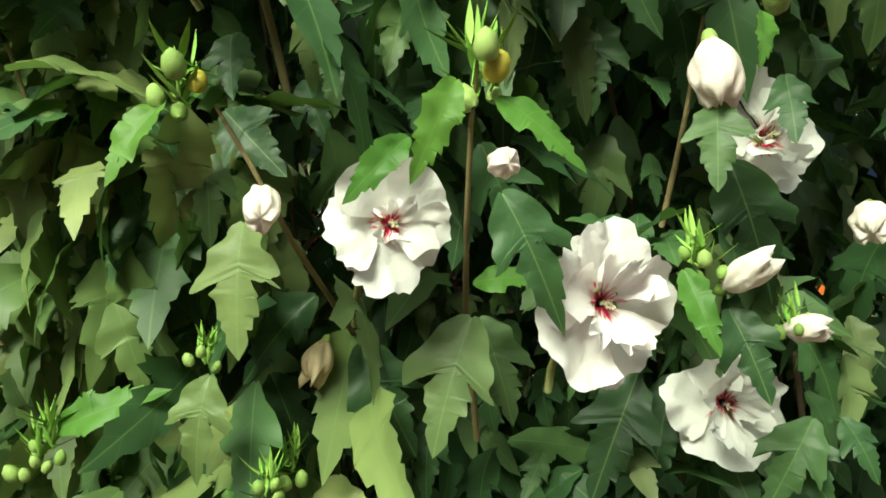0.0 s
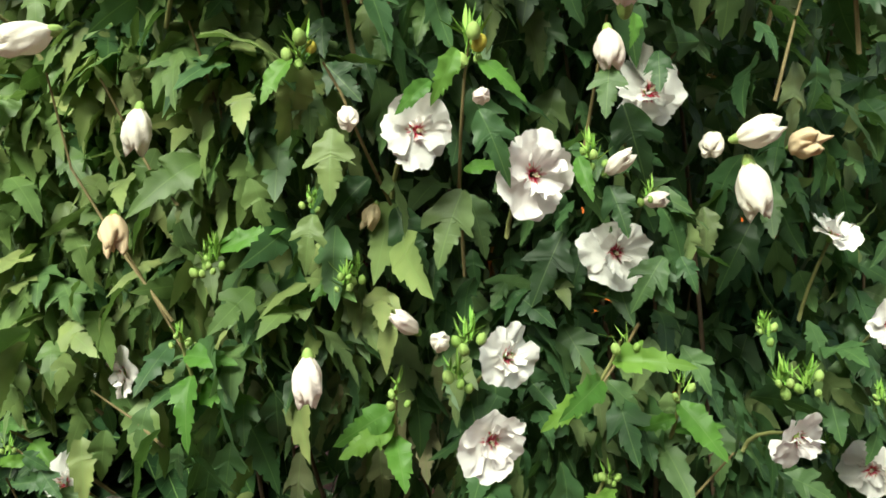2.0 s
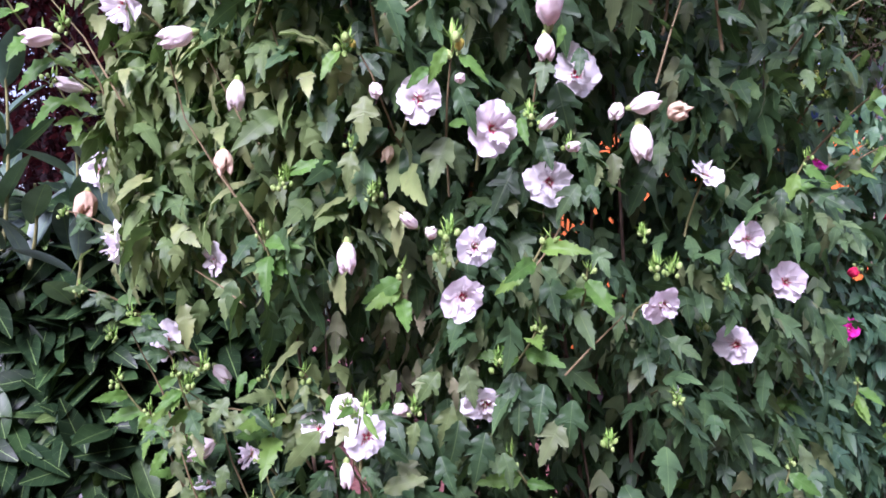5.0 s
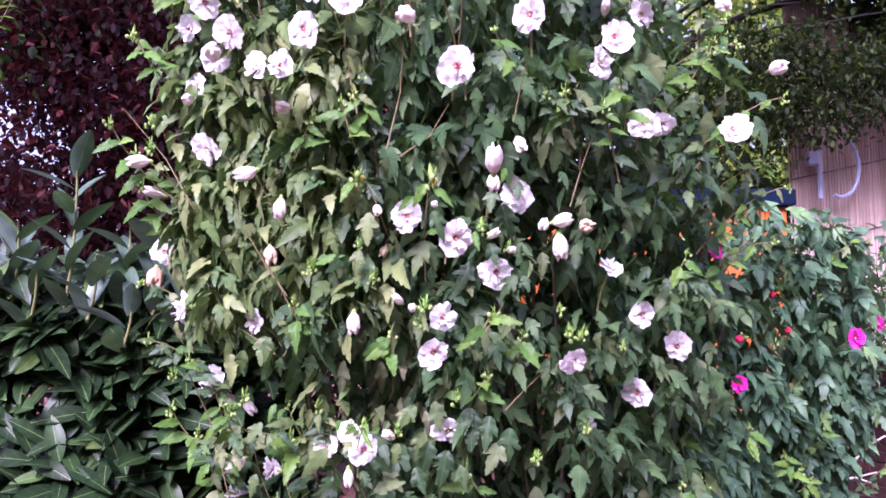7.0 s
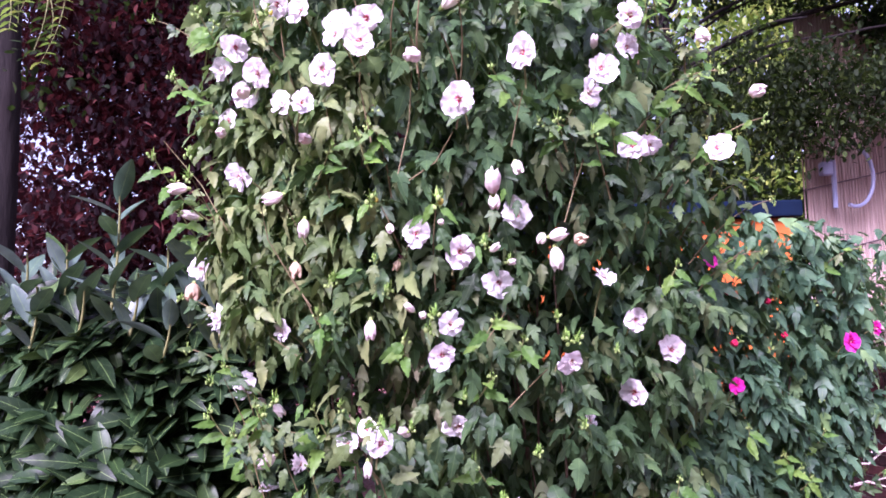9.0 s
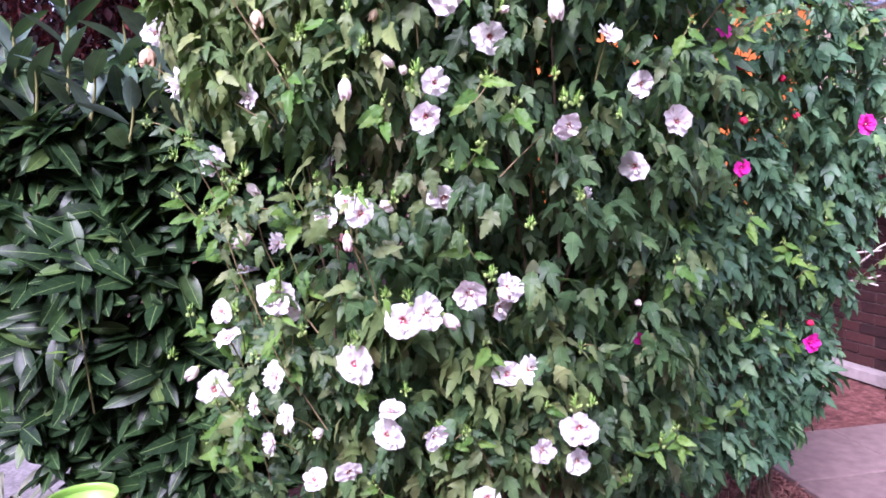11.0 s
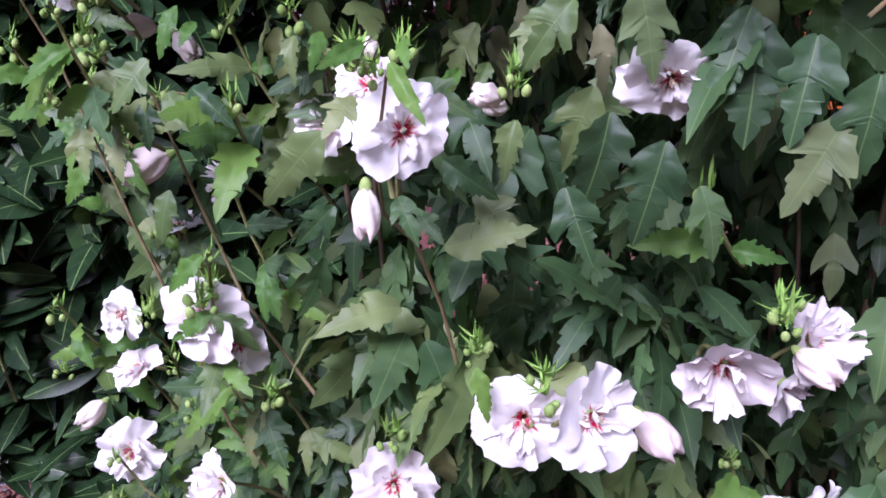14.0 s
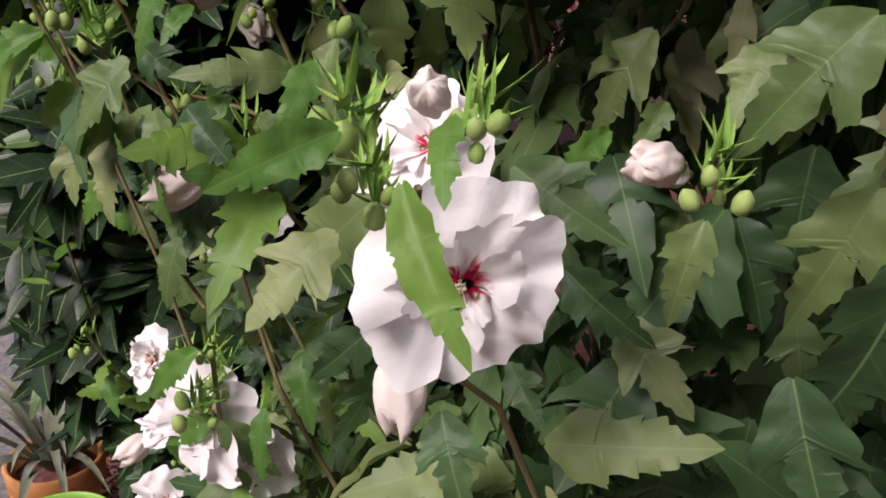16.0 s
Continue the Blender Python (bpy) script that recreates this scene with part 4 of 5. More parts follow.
# stems that stand clear of the leaves
for line in (((0.044, 0.3, 1.806), (0.037, 0.31, 1.77), (0.032, 0.33, 1.729), (0.029, 0.37, 1.693), (0.03, 0.43, 1.62)),
             ((-0.07, 0.3, 1.783), (-0.057, 0.3, 1.758), (-0.047, 0.33, 1.727), (-0.031, 0.4, 1.683), (-0.02, 0.46, 1.62)),
             ((0.16, 0.36, 1.83), (0.152, 0.38, 1.786), (0.149, 0.4, 1.761), (0.147, 0.43, 1.734)),
             ((0.311, 0.5, 1.89), (0.276, 0.5, 1.858), (0.22, 0.52, 1.8)),
             ((-0.083, 0.31, 1.349), (-0.097, 0.34, 1.3), (-0.107, 0.4, 1.255), (-0.091, 0.42, 1.231), (-0.076, 0.44, 1.177), (-0.06, 0.5, 1.05)),
             ((-0.364, 0.5, 1.355), (-0.323, 0.52, 1.319), (-0.313, 0.55, 1.236), (-0.265, 0.53, 1.139), (-0.199, 0.52, 1.05)),
             ((-0.45, 0.52, 1.44), (-0.41, 0.53, 1.35), (-0.38, 0.56, 1.2), (-0.3, 0.55, 1.0), (-0.2, 0.6, 0.8)),
             ((-0.5, 0.44, 1.88), (-0.46, 0.46, 1.8), (-0.445, 0.5, 1.7))):
    tube("stem", [Vector(p) for p in line], 0.001, 0.0018, bark_stem, white_bush)

# stems in front of the face, from their tips down
for line in (((-0.343, 0.389, 1.825), (-0.326, 0.398, 1.737), (-0.274, 0.393, 1.651), (-0.232, 0.389, 1.592)),
             ((-0.282, 0.365, 1.809), (-0.237, 0.365, 1.720), (-0.215, 0.363, 1.692)),
             ((-0.188, 0.325, 1.840), (-0.171, 0.333, 1.777), (-0.163, 0.336, 1.753)),
             ((-0.333, 0.443, 1.530), (-0.287, 0.428, 1.503), (-0.255, 0.420, 1.477)),
             ((0.133, 0.361, 1.513), (0.155, 0.359, 1.542), (0.173, 0.356, 1.571)),
             ((0.260, 0.404, 1.451), (0.214, 0.398, 1.410), (0.178, 0.397, 1.374)),
             ((-0.186, 0.286, 2.033), (-0.178, 0.297, 1.969), (-0.163, 0.306, 1.903)),
             ((-0.110, 0.266, 2.040), (-0.101, 0.276, 1.982), (-0.081, 0.295, 1.869)),
             ((-0.003, 0.251, 2.044), (-0.011, 0.271, 1.949), (-0.041, 0.296, 1.834)),
             ((0.076, 0.273, 1.929), (0.040, 0.284, 1.871), (-0.021, 0.295, 1.833)),
             ((0.218, 0.279, 2.012), (0.203, 0.285, 1.953), (0.192, 0.291, 1.9)),
             ((0.346, 0.353, 1.885), (0.323, 0.355, 1.822), (0.302, 0.359, 1.754)),
             ((-0.609, 0.528, 1.995), (-0.495, 0.468, 1.873), (-0.430, 0.448, 1.766)),
             ((-0.288, 0.392, 1.682), (-0.239, 0.391, 1.596), (-0.218, 0.392, 1.554))):
    tube("stem", [Vector(p) + Vector((0, 0.022, 0)) for p in line], 0.001, 0.0016, bark_stem, white_bush)

# upright flowering stems in the upper part
for k in range(9):
    x, z = lead.uniform(-0.38, 0.12), lead.uniform(2.08, 2.25)
    n = lead.uniform(0.1, 0.17)
    foot = (x + lead.uniform(-0.02, 0.06), front(x, z - n) + 0.05, z - n)
    tube("stem", bent(foot, (x, front(x, z) - 0.005, z), (lead.uniform(-0.02, 0.02), -0.012, 0), 6), 0.0022, 0.0013, bark_stem, white_bush)

# young shoots over the face
for k in range(46):
    x, z = lead.uniform(-0.5, 0.7), lead.uniform(0.62, 2.35)
    if (abs(x - 0.03) < 0.2 and 1.58 < z < 1.86) or (abs(x + 0.1) < 0.12 and 1.2 < z < 1.42) or any((x - a) ** 2 + (z - 0.02 - c) ** 2 < 0.0036 for a, _, c in CLEAR):
        continue
    shoot(white_bush, x, front(x, z) - lead.uniform(0.0, 0.025), z, lead.uniform(0.06, 0.11), lead.uniform(-1, 1), 3, lead.randint(2, 5), LEAF_YOUNG, lead.uniform(0.028, 0.042))
for x, y, z, n in ((-0.58, 0.42, 1.93, 0.16), (-0.55, 0.5, 1.82, 0.14), (-0.53, 0.4, 2.1, 0.15), (-0.46, 0.35, 2.22, 0.15), (-0.3, 0.3, 2.3, 0.15), (-0.52, 0.62, 1.36, 0.14), (-0.5, 0.6, 1.1, 0.12), (-0.49, 0.62, 0.8, 0.12), (0.62, 0.5, 2.1, 0.14), (0.3, 0.28, 2.3, 0.15), (0.05, 0.25, 2.3, 0.15)):
    shoot(white_bush, x, y, z, n, -1 if x < 0 else 1, 6, 4, LEAF_YOUNG, 0.04)
for k in range(13):
    x, z = lead.uniform(-0.5, -0.22), lead.uniform(0.72, 1.42)
    shoot(white_bush, x, front(x, z) + lead.uniform(-0.03, 0.06), z, lead.uniform(0.14, 0.24), lead.uniform(-1, 0.3), 7, 4, LEAF_MIXED, 0.03)

# long sprays that break the outline and the lacy lower side
for k in range(17):
    z = 0.75 + 1.6 * (k + lead.random()) / 17
    x = -lead.uniform(0.47, 0.61) if z > 1.5 else -lead.uniform(0.4, 0.5)
    y = front(-0.45, z) + lead.uniform(-0.02, 0.14)
    spray(white_bush, (-0.4, y + 0.08, z - lead.uniform(0.1, 0.22)), (x, y, z), lead.randint(7, 11), LEAF_MIXED + LEAF_GROWN)
for k in range(9):
    z = 1.7 + 0.65 * (k + lead.random()) / 9
    y = front(0.7, z) + lead.uniform(-0.05, 0.1)
    x = right_edge(z)
    spray(white_bush, (x - 0.15, y + 0.08, z - lead.uniform(0.08, 0.18)), (x + lead.uniform(0.0, 0.08), y, z), lead.randint(6, 9), LEAF_MIXED + LEAF_GROWN)
for k in range(15):
    x, z = lead.uniform(-0.46, -0.16), lead.uniform(0.62, 1.4)
    if any((x - a) ** 2 + (z - c) ** 2 < 0.0045 for a, _, c in CLEAR):
        continue
    y = front(x, z) + lead.uniform(-0.04, 0.03)
    spray(white_bush, (x + lead.uniform(0.02, 0.12), y + 0.1, z - lead.uniform(0.1, 0.2)), (x, y, z), lead.randint(6, 10), LEAF_MIXED + LEAF_GROWN)
for k in range(22):
    x, z = lead.uniform(-0.1, 0.65), lead.choice((lead.uniform(0.6, 1.1), lead.uniform(1.92, 2.35)))
    if any((x - a) ** 2 + (z - c) ** 2 < 0.0045 for a, _, c in CLEAR):
        continue
    y = front(x, z) + lead.uniform(-0.04, 0.03)
    spray(white_bush, (x + lead.uniform(-0.06, 0.06), y + 0.1, z - lead.uniform(0.08, 0.16)), (x, y, z), lead.randint(5, 8), LEAF_MIXED + LEAF_GROWN)

# flowers
W = white_bush
for spec in OPEN_AT:
    x, y, z, width, yaw, pitch = map(float, spec.split())
    if not 1.3 < z < 1.8:
        yaw, pitch = yaw + lead.uniform(-24, 24), pitch + (lead.uniform(8, 32) if z < 1.3 else lead.uniform(-22, 8))
    bloom(W, x, y, z, width * (1.22 if z < 1.25 else 1.0), yaw, pitch)
for spec in SHUT_AT:
    shut(W, *map(float, spec.split()))
for spec in ("-.042 .372 1.682 .02 -40 -60", "-.25 .34 1.68 .03 20 -60", "-.55 .6 1.66 .04 0 -70", ".33 .42 1.72 .03 20 0"):
    shut(W, *map(float, spec.split()), kinds=DRY)
for spec in (".042 .3 1.795 .05", "-.087 .31 1.803 .048", ".134 .33 1.712 .036", ".183 .355 1.678 .026", "-.089 .33 1.682 .025", "-.176 .36 1.65 .035", "-.06 .36 1.63 .03", "-.1 .315 1.36 .034", "-.085 .295 1.355 .022", "-.08 .345 1.362 .03", ".03 .33 1.575 .04", 
             "-.5 .42 1.93 .04", "-.53 .5 1.9 .04", "-.32 .45 1.4 .04", "-.37 .52 1.36 .04", "-.27 .46 1.17 .04", "0 .37 1.16 .04",
             ".16 .44 1.19 .04", ".33 .5 .9 .04", "-.12 .46 1.06 .04", "-.4 .6 1.1 .04", ".12 .3 2.1 .04", "-.3 .3 2.2 .05", ".3 .4 1.52 .04", ".42 .6 1.42 .04",
             "0.018 0.348 1.540 0.040", "-0.183 0.360 1.643 0.034", "0.322 0.412 1.517 0.038", "-0.067 0.339 1.622 0.028", "0.087 0.375 1.405 0.034", "-0.024 0.390 1.344 0.030", "0.415 0.466 1.492 0.026", "0.279 0.386 1.562 0.030", "0.338 0.455 1.338 0.034", "-0.491 0.548 1.437 0.036", "-0.352 0.481 1.372 0.036", "-0.592 0.712 0.971 0.036", "-0.231 0.489 1.073 0.034", "-0.050 0.431 1.153 0.036", "0.157 0.427 1.187 0.036", "-0.020 0.469 0.945 0.034", "0.377 0.566 0.880 0.036", "-0.273 0.484 1.176 0.036", "-0.419 0.619 0.856 0.036", "0.236 0.427 1.283 0.036", "0.047 0.483 0.862 0.034", "-0.227 0.538 0.825 0.034"):
    x, y, z, s = map(float, spec.split())
    tip(W, x, y, z, s, bracts=22, golden=int(s > 0.046))

# ---- magenta hibiscus ----
pink_bush = thing("hibiscus_bush", 1.05, 1.6, 0.0, "lower hibiscus shrub with deep green leaves and magenta flowers", "shrub")


def face_pink(x, z):
    return 0.95 + 0.55 * (x - 0.82) + 0.26 * (1.5 - z) + 0.25 * max(0, x - 1.35) + 0.06 * noise.noise((x * 5, 1.3, z * 5))


PINK_AT = ((0.843, 0.98, 1.366), (1.265, 1.18, 1.475), (1.44, 1.36, 1.511), (0.786, 0.97, 1.715), (1.2, 1.33, 0.8), (0.56, 0.92, 0.93), (0.82, 0.92, 1.48))


def hides_pink(p):
    return any((p[0] - x) ** 2 + (p[2] - z) ** 2 < 0.0028 and p[1] < y + 0.03 for x, y, z in PINK_AT)


def pink_cloud(rng, count, depth):
    """Leaves of the lower shrub, which narrows towards its foot."""
    poses, made = [], 0
    while made < count:
        x, z = rng.uniform(0.42, 1.54), rng.uniform(0.14, 2.0)
        low = 0.27 + 0.1 * noise.noise((x * 4, 0.5, 2.2)) + 0.34 * max(0, x - 0.95)
        top = 1.75 + 0.16 * noise.noise((x * 7, 4.5, 1.2))
        if not low < z < top or x > 1.22 + 0.22 * min(1.0, max(0, (z - 0.3) / 0.9)) + 0.05 * noise.noise((z * 6, 2.5, 0.2)):
            continue
        if z > 1.56 and rng.random() < 0.2 + 0.3 * (x > 1.15):
            continue
        y = face_pink(x, z) + 0.03 + rng.expovariate(1 / depth)
        made += 1
        clump(rng, (x, y, z), rng.randint(5, 9), (0.05, 0.085), poses, hides_pink)
    return poses


rng = random.Random(9)
nearest = sorted(pink_cloud(rng, 430, 0.05), key=lambda m: m.translation.y - face_pink(m.translation.x, m.translation.z))
LEAF_DEEP = [mesh_of("leaf", v, f, leaf_deep_single, u) for v, f, u in LOBED[1:]]
for k, m in enumerate(nearest[:280]):
    put("leaf", LEAF_DEEP[k % len(LEAF_DEEP)], pink_bush, m)
scatter("foliage", LOBED, nearest[280:], leaf_deep, pink_bush, "dense hanging lobed leaves")
scatter("inner_foliage", LOBED_FAR, pink_cloud(rng, 420, 0.2), leaf_deep, pink_bush, "shaded inner leaves")
for k in range(18):
    x, z = rng.uniform(0.6, 1.2), rng.uniform(0.5, 1.6)
    tube("stem", bent((1.05 + rng.uniform(-0.2, 0.2), 1.65 + rng.uniform(-0.1, 0.1), 0.0), (x, face_pink(x, z) + 0.1, z), (0.05, 0.0, 0.05), 8), 0.006, 0.002, bark_brown, pink_bush)
for spec in (".843 .98 1.366 .045 0 0", "1.265 1.18 1.475 .06 10 0", "1.44 1.36 1.511 .05 40 0", ".786 .97 1.715 .045 0 20", "1.2 1.33 .8 .06 20 0", ".56 .92 .93 .035 0 0"):
    bloom(pink_bush, *map(float, spec.split()), kinds=PINK)
for spec in (".82 .92 1.48 .022 0 20", ".84 1.0 1.62 .022 0 40", ".98 1.08 1.6 .02 0 0", "1.03 1.1 1.5 .02 0 0", "1.18 1.3 .87 .022 0 10", ".66 1.0 .75 .02 0 0"):
    shut(pink_bush, *map(float, spec.split()), kinds=RED)
for spec in (".85 .95 1.5 .035", ".95 1.0 1.47 .035", "1.15 1.15 1.6 .035", "1.1 1.2 1.1 .035", "1.2 1.25 1.3 .035", ".75 .98 1.1 .035"):
    tip(pink_bush, *map(float, spec.split()), buds=5, bracts=5)
for k in range(30):
    x, z = lead.uniform(0.45, 1.25), lead.triangular(0.4, 1.75, 1.2)
    shoot(pink_bush, x, face_pink(x, z) - lead.uniform(0.0, 0.02), z, lead.uniform(0.06, 0.1), lead.uniform(-1, 1), 3, 4, LEAF_YOUNG, 0.028)

# sprays along the top and the free side
for k in range(20):
    x = 0.66 + 0.8 * (k + lead.random()) / 20
    z = 1.72 + lead.uniform(-0.04, 0.14) if k % 3 else lead.uniform(0.9, 1.6)
    if k % 3 == 0:
        x = 1.36 + 0.12 * min(1.0, (z - 0.3) / 0.9)
    y = face_pink(x, z) + lead.uniform(0.0, 0.2)
    spray(pink_bush, (x - 0.08, y + 0.06, z - lead.uniform(0.12, 0.2)), (x + lead.uniform(-0.03, 0.08), y, z), lead.randint(6, 10), LEAF_YOUNG[:2] + LEAF_GROWN, 0.028, 0.065)

# ---- cherry laurel ----
laurel = thing("cherry_laurel", -1.15, 1.65, 0.0, "dense cherry laurel shrub with long glossy dark green leaves", "shrub")


def face_laurel(x, z):
    return 1.0 + 0.75 * (x + 0.95) ** 2 + 0.3 * max(0, 0.9 - z) + 0.07 * noise.noise((x * 4, 9.3, z * 4))


rng = random.Random(12)
whorls = []
for k in range(820):
    x, z = rng.uniform(-1.9, -0.36), rng.uniform(0.3, 1.7)
    if z < 0.34 + 0.55 * max(0, -1.05 - x) + 0.1 * noise.noise((x * 5, 0.3, 0)):
        continue
    y = face_laurel(x, z) + 0.07 + rng.expovariate(1 / 0.12)
    axis = Vector((rng.gauss(0, 0.4), -0.5 + rng.gauss(0, 0.15), 0.62 + 0.6 * max(0, z - 1.3) + rng.gauss(0, 0.22)))
    stem = Matrix.Translation((x, y, z)) @ axis.to_track_quat("Z", "Y").to_matrix().to_4x4()
    n = rng.randint(6, 9)
    for q in range(n):
        size = rng.uniform(0.09, 0.16)
        whorls.append(stem @ Matrix.Translation((0, 0, 0.012 * q - 0.05)) @ Matrix.Rotation(radians(q * 137.5), 4, "Z") @ Matrix.Rotation(radians(rng.gauss(-8, 14) + 4.0 * q), 4, "X") @ Matrix.Rotation(radians(rng.gauss(0, 14)), 4, "Y") @ Matrix.Diagonal((size, size, size, 1)))
def depth_of(face):
    return lambda m: m.translation.y - face(m.translation.x, m.translation.z)


whorls.sort(key=depth_of(face_laurel))
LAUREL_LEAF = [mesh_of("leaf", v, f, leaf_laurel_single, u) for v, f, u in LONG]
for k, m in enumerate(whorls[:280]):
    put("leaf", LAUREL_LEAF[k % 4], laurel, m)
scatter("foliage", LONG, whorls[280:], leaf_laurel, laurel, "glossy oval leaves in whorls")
for k in range(22):
    x, z = rng.uniform(-1.6, -0.5), rng.uniform(0.7, 1.6)
    tube("stem", bent((-1.15 + rng.uniform(-0.25, 0.25), 1.7, 0.0), (x, face_laurel(x, z) + 0.1, z), (0, 0, 0.1), 8), 0.01, 0.004, bark_brown, laurel)
for x, y, z, n in ((-0.92, 1.0, 1.98, 0.4), (-1.1, 1.05, 1.82, 0.25), (-0.78, 1.02, 1.8, 0.22), (-1.25, 1.1, 1.8, 0.22), (-0.68, 1.0, 1.76, 0.2), (-1.4, 1.15, 1.76, 0.2), (-1.02, 1.0, 1.7, 0.18), (-0.85, 0.98, 1.72, 0.18), (-1.17, 1.02, 1.69, 0.18), (-1.33, 1.1, 1.66, 0.16), (-0.6, 1.0, 1.68, 0.18), (-0.75, 0.97, 1.62, 0.16)):
    line = bent((x - 0.05, y + 0.06, z - n), (x, y, z), (0.01, 0, 0), 6)
    tube("shoot", line, 0.005, 0.0025, bark_green, laurel)
    poses = []
    for k in range(int(n / 0.032)):
        p = Vector(line[0]).lerp(Vector(line[-1]), k / (n / 0.032))
        poses.append(leaf_pose(p, rng.uniform(0.12, 0.165), k * 137.5 + rng.uniform(-20, 20), rng.uniform(-70, -25), rng.gauss(0, 20)))
    scatter("shoot_leaves", LONG, poses, leaf_shoot, laurel, "leaves of an upright shoot, sky sheen painted as pale blue-grey")


# ---- trees behind ----
def tree(name, x, y, height, radius, label, crown, leaves, size, mat, z0, seed, flat=1.0, thick=0.12, shapes=SPECK, hang=0.0, gaps=(), per=90, tight=0.24):
    rng = random.Random(seed)
    t = thing(name, x, y, 0.0, label, "tree")
    tube("trunk", bent((x, y, 0), (x + 0.1, y, height * 0.8), (0.08, 0, 0), 8), thick, thick * 0.4, trunk_dark, t, 10)
    poses, (cx, cy) = [], crown
    for k in range(leaves // per):
        while True:
            a = Vector((rng.uniform(-1, 1), rng.uniform(-1, 1), rng.uniform(-1, 1)))
            if 0.25 < a.length < 1:
                break
        c = Vector((cx + a.x * radius, cy + a.y * radius * flat, (z0 + height) / 2 + a.z * (height - z0) / 2))
        if k % 14 == 0:
            tube("limb", bent((x + 0.05, y, z0 + (c.z - z0) * 0.5), c, (0, 0, 0.15), 6), thick * 0.25, 0.006, trunk_dark, t)
        spread = rng.uniform(0.6, 1.3) * tight * radius
        for q in range(per):
            p = c + Vector((rng.gauss(0, spread), rng.gauss(0, spread), rng.gauss(0, spread * 0.55) - hang * rng.random()))
            if any(((p.x - gx) / gr) ** 2 + ((p.z - gz) / gr) ** 2 < rng.uniform(0.6, 1.1) for gx, gz, gr in gaps):
                continue
            poses.append(leaf_pose(p, rng.uniform(*size), rng.uniform(0, 360), rng.gauss(35, 35), rng.uniform(-40, 40)))
    scatter("crown", shapes, poses, mat, t, kind="stuff")
    return t


tree("copper_tree", -2.6, 5.6, 5.6, 2.0, "dark red copper-leaved tree with light glinting through", (-2.15, 5.2), 84000, (0.05, 0.095), leaf_red, 0.7, 31, flat=0.7, per=200, tight=0.15, gaps=((-3.5, 3.15, 0.36), (-3.35, 2.9, 0.2)))
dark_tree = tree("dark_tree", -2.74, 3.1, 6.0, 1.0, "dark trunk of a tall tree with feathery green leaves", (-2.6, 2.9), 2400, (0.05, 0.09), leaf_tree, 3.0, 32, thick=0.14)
rng = random.Random(51)
for k in range(12):
    a = Vector((-2.1 + rng.uniform(-0.15, 0.3), 2.3 + rng.uniform(-0.2, 0.2), 3.35 + rng.uniform(-0.1, 0.25)))
    line = bent(a, a + Vector((rng.uniform(-0.1, 0.12), -0.05, -rng.uniform(0.25, 0.42))), (0.04, -0.02, 0), 8)
    tube("frond_stalk", line, 0.003, 0.0015, bark_green, dark_tree, 5)
    poses = []
    for i, p in enumerate(line[1:]):
        for w in (-80, 80):
            poses.append(leaf_pose(p, rng.uniform(0.05, 0.065), w + rng.uniform(-10, 10), rng.uniform(5, 35)))
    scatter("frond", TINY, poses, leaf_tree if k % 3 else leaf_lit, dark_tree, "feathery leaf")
tree("evergreen_tree", 1.5, 4.2, 5.4, 1.9, "overhanging green tree with small leaves, darkened in colour for shade", (2.35, 4.0), 78000, (0.03, 0.06), leaf_tree, 2.72, 33, flat=0.22, thick=0.06, per=260, tight=0.1, gaps=((1.72, 3.7, 0.42), (2.3, 3.66, 0.32), (2.77, 3.57, 0.34)))
tree("sunlit_tree", 4.6, 9.5, 7.4, 1.7, "far tree with sunlight painted into its yellow-green leaves", (4.6, 9.5), 22000, (0.1, 0.17), leaf_lit, 1.0, 34)
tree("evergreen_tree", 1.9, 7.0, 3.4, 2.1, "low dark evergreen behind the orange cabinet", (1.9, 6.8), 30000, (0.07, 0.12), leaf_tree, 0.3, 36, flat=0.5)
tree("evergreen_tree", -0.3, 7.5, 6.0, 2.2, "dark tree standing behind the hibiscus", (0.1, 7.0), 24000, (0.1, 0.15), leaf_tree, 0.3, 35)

# ---- brick wall, kerb and paving ----
WALL_A, WALL_B = Vector((2.25, 4.35, 0)), Vector((2.98, 2.45, 0))
along = (WALL_B - WALL_A).normalized()
wall_length, wall_turn = (WALL_B - WALL_A).length, math.atan2(along.y, along.x)
frame_wall = Matrix.Translation(WALL_A) @ Matrix.Rotation(wall_turn, 4, "Z")
bm = bmesh.new()
box(bm, 0, 0.006, 0, wall_length, 0.11, 1.35)
bm.transform(frame_wall)
wall_me = bpy.data.meshes.new("wall_east")
bm.to_mesh(wall_me)
bm.free()
wall_me.materials.append(mortar_mat)
wall_east = tagged(put("wall_east", wall_me), "low wall of dark red brick with pale joints", "wall", kind="structure")

bm = bmesh.new()
box(bm, -0.2, -0.1, 0.0, wall_length + 0.3, -0.002, 0.07, 0.006)
bm.transform(frame_wall)
kerb_me = bpy.data.meshes.new("kerb")
bm.to_mesh(kerb_me)
bm.free()
kerb_me.materials.append(kerb_mat)
tagged(put("kerb", kerb_me), "pale concrete kerb along the brick wall", "kerb", kind="structure")

# ---- reed screen ----
def sheared(bm):
    for v in bm.verts:
        v.co.y += 4.4 + 0.25 * (v.co.x - 2.66)
    return bm


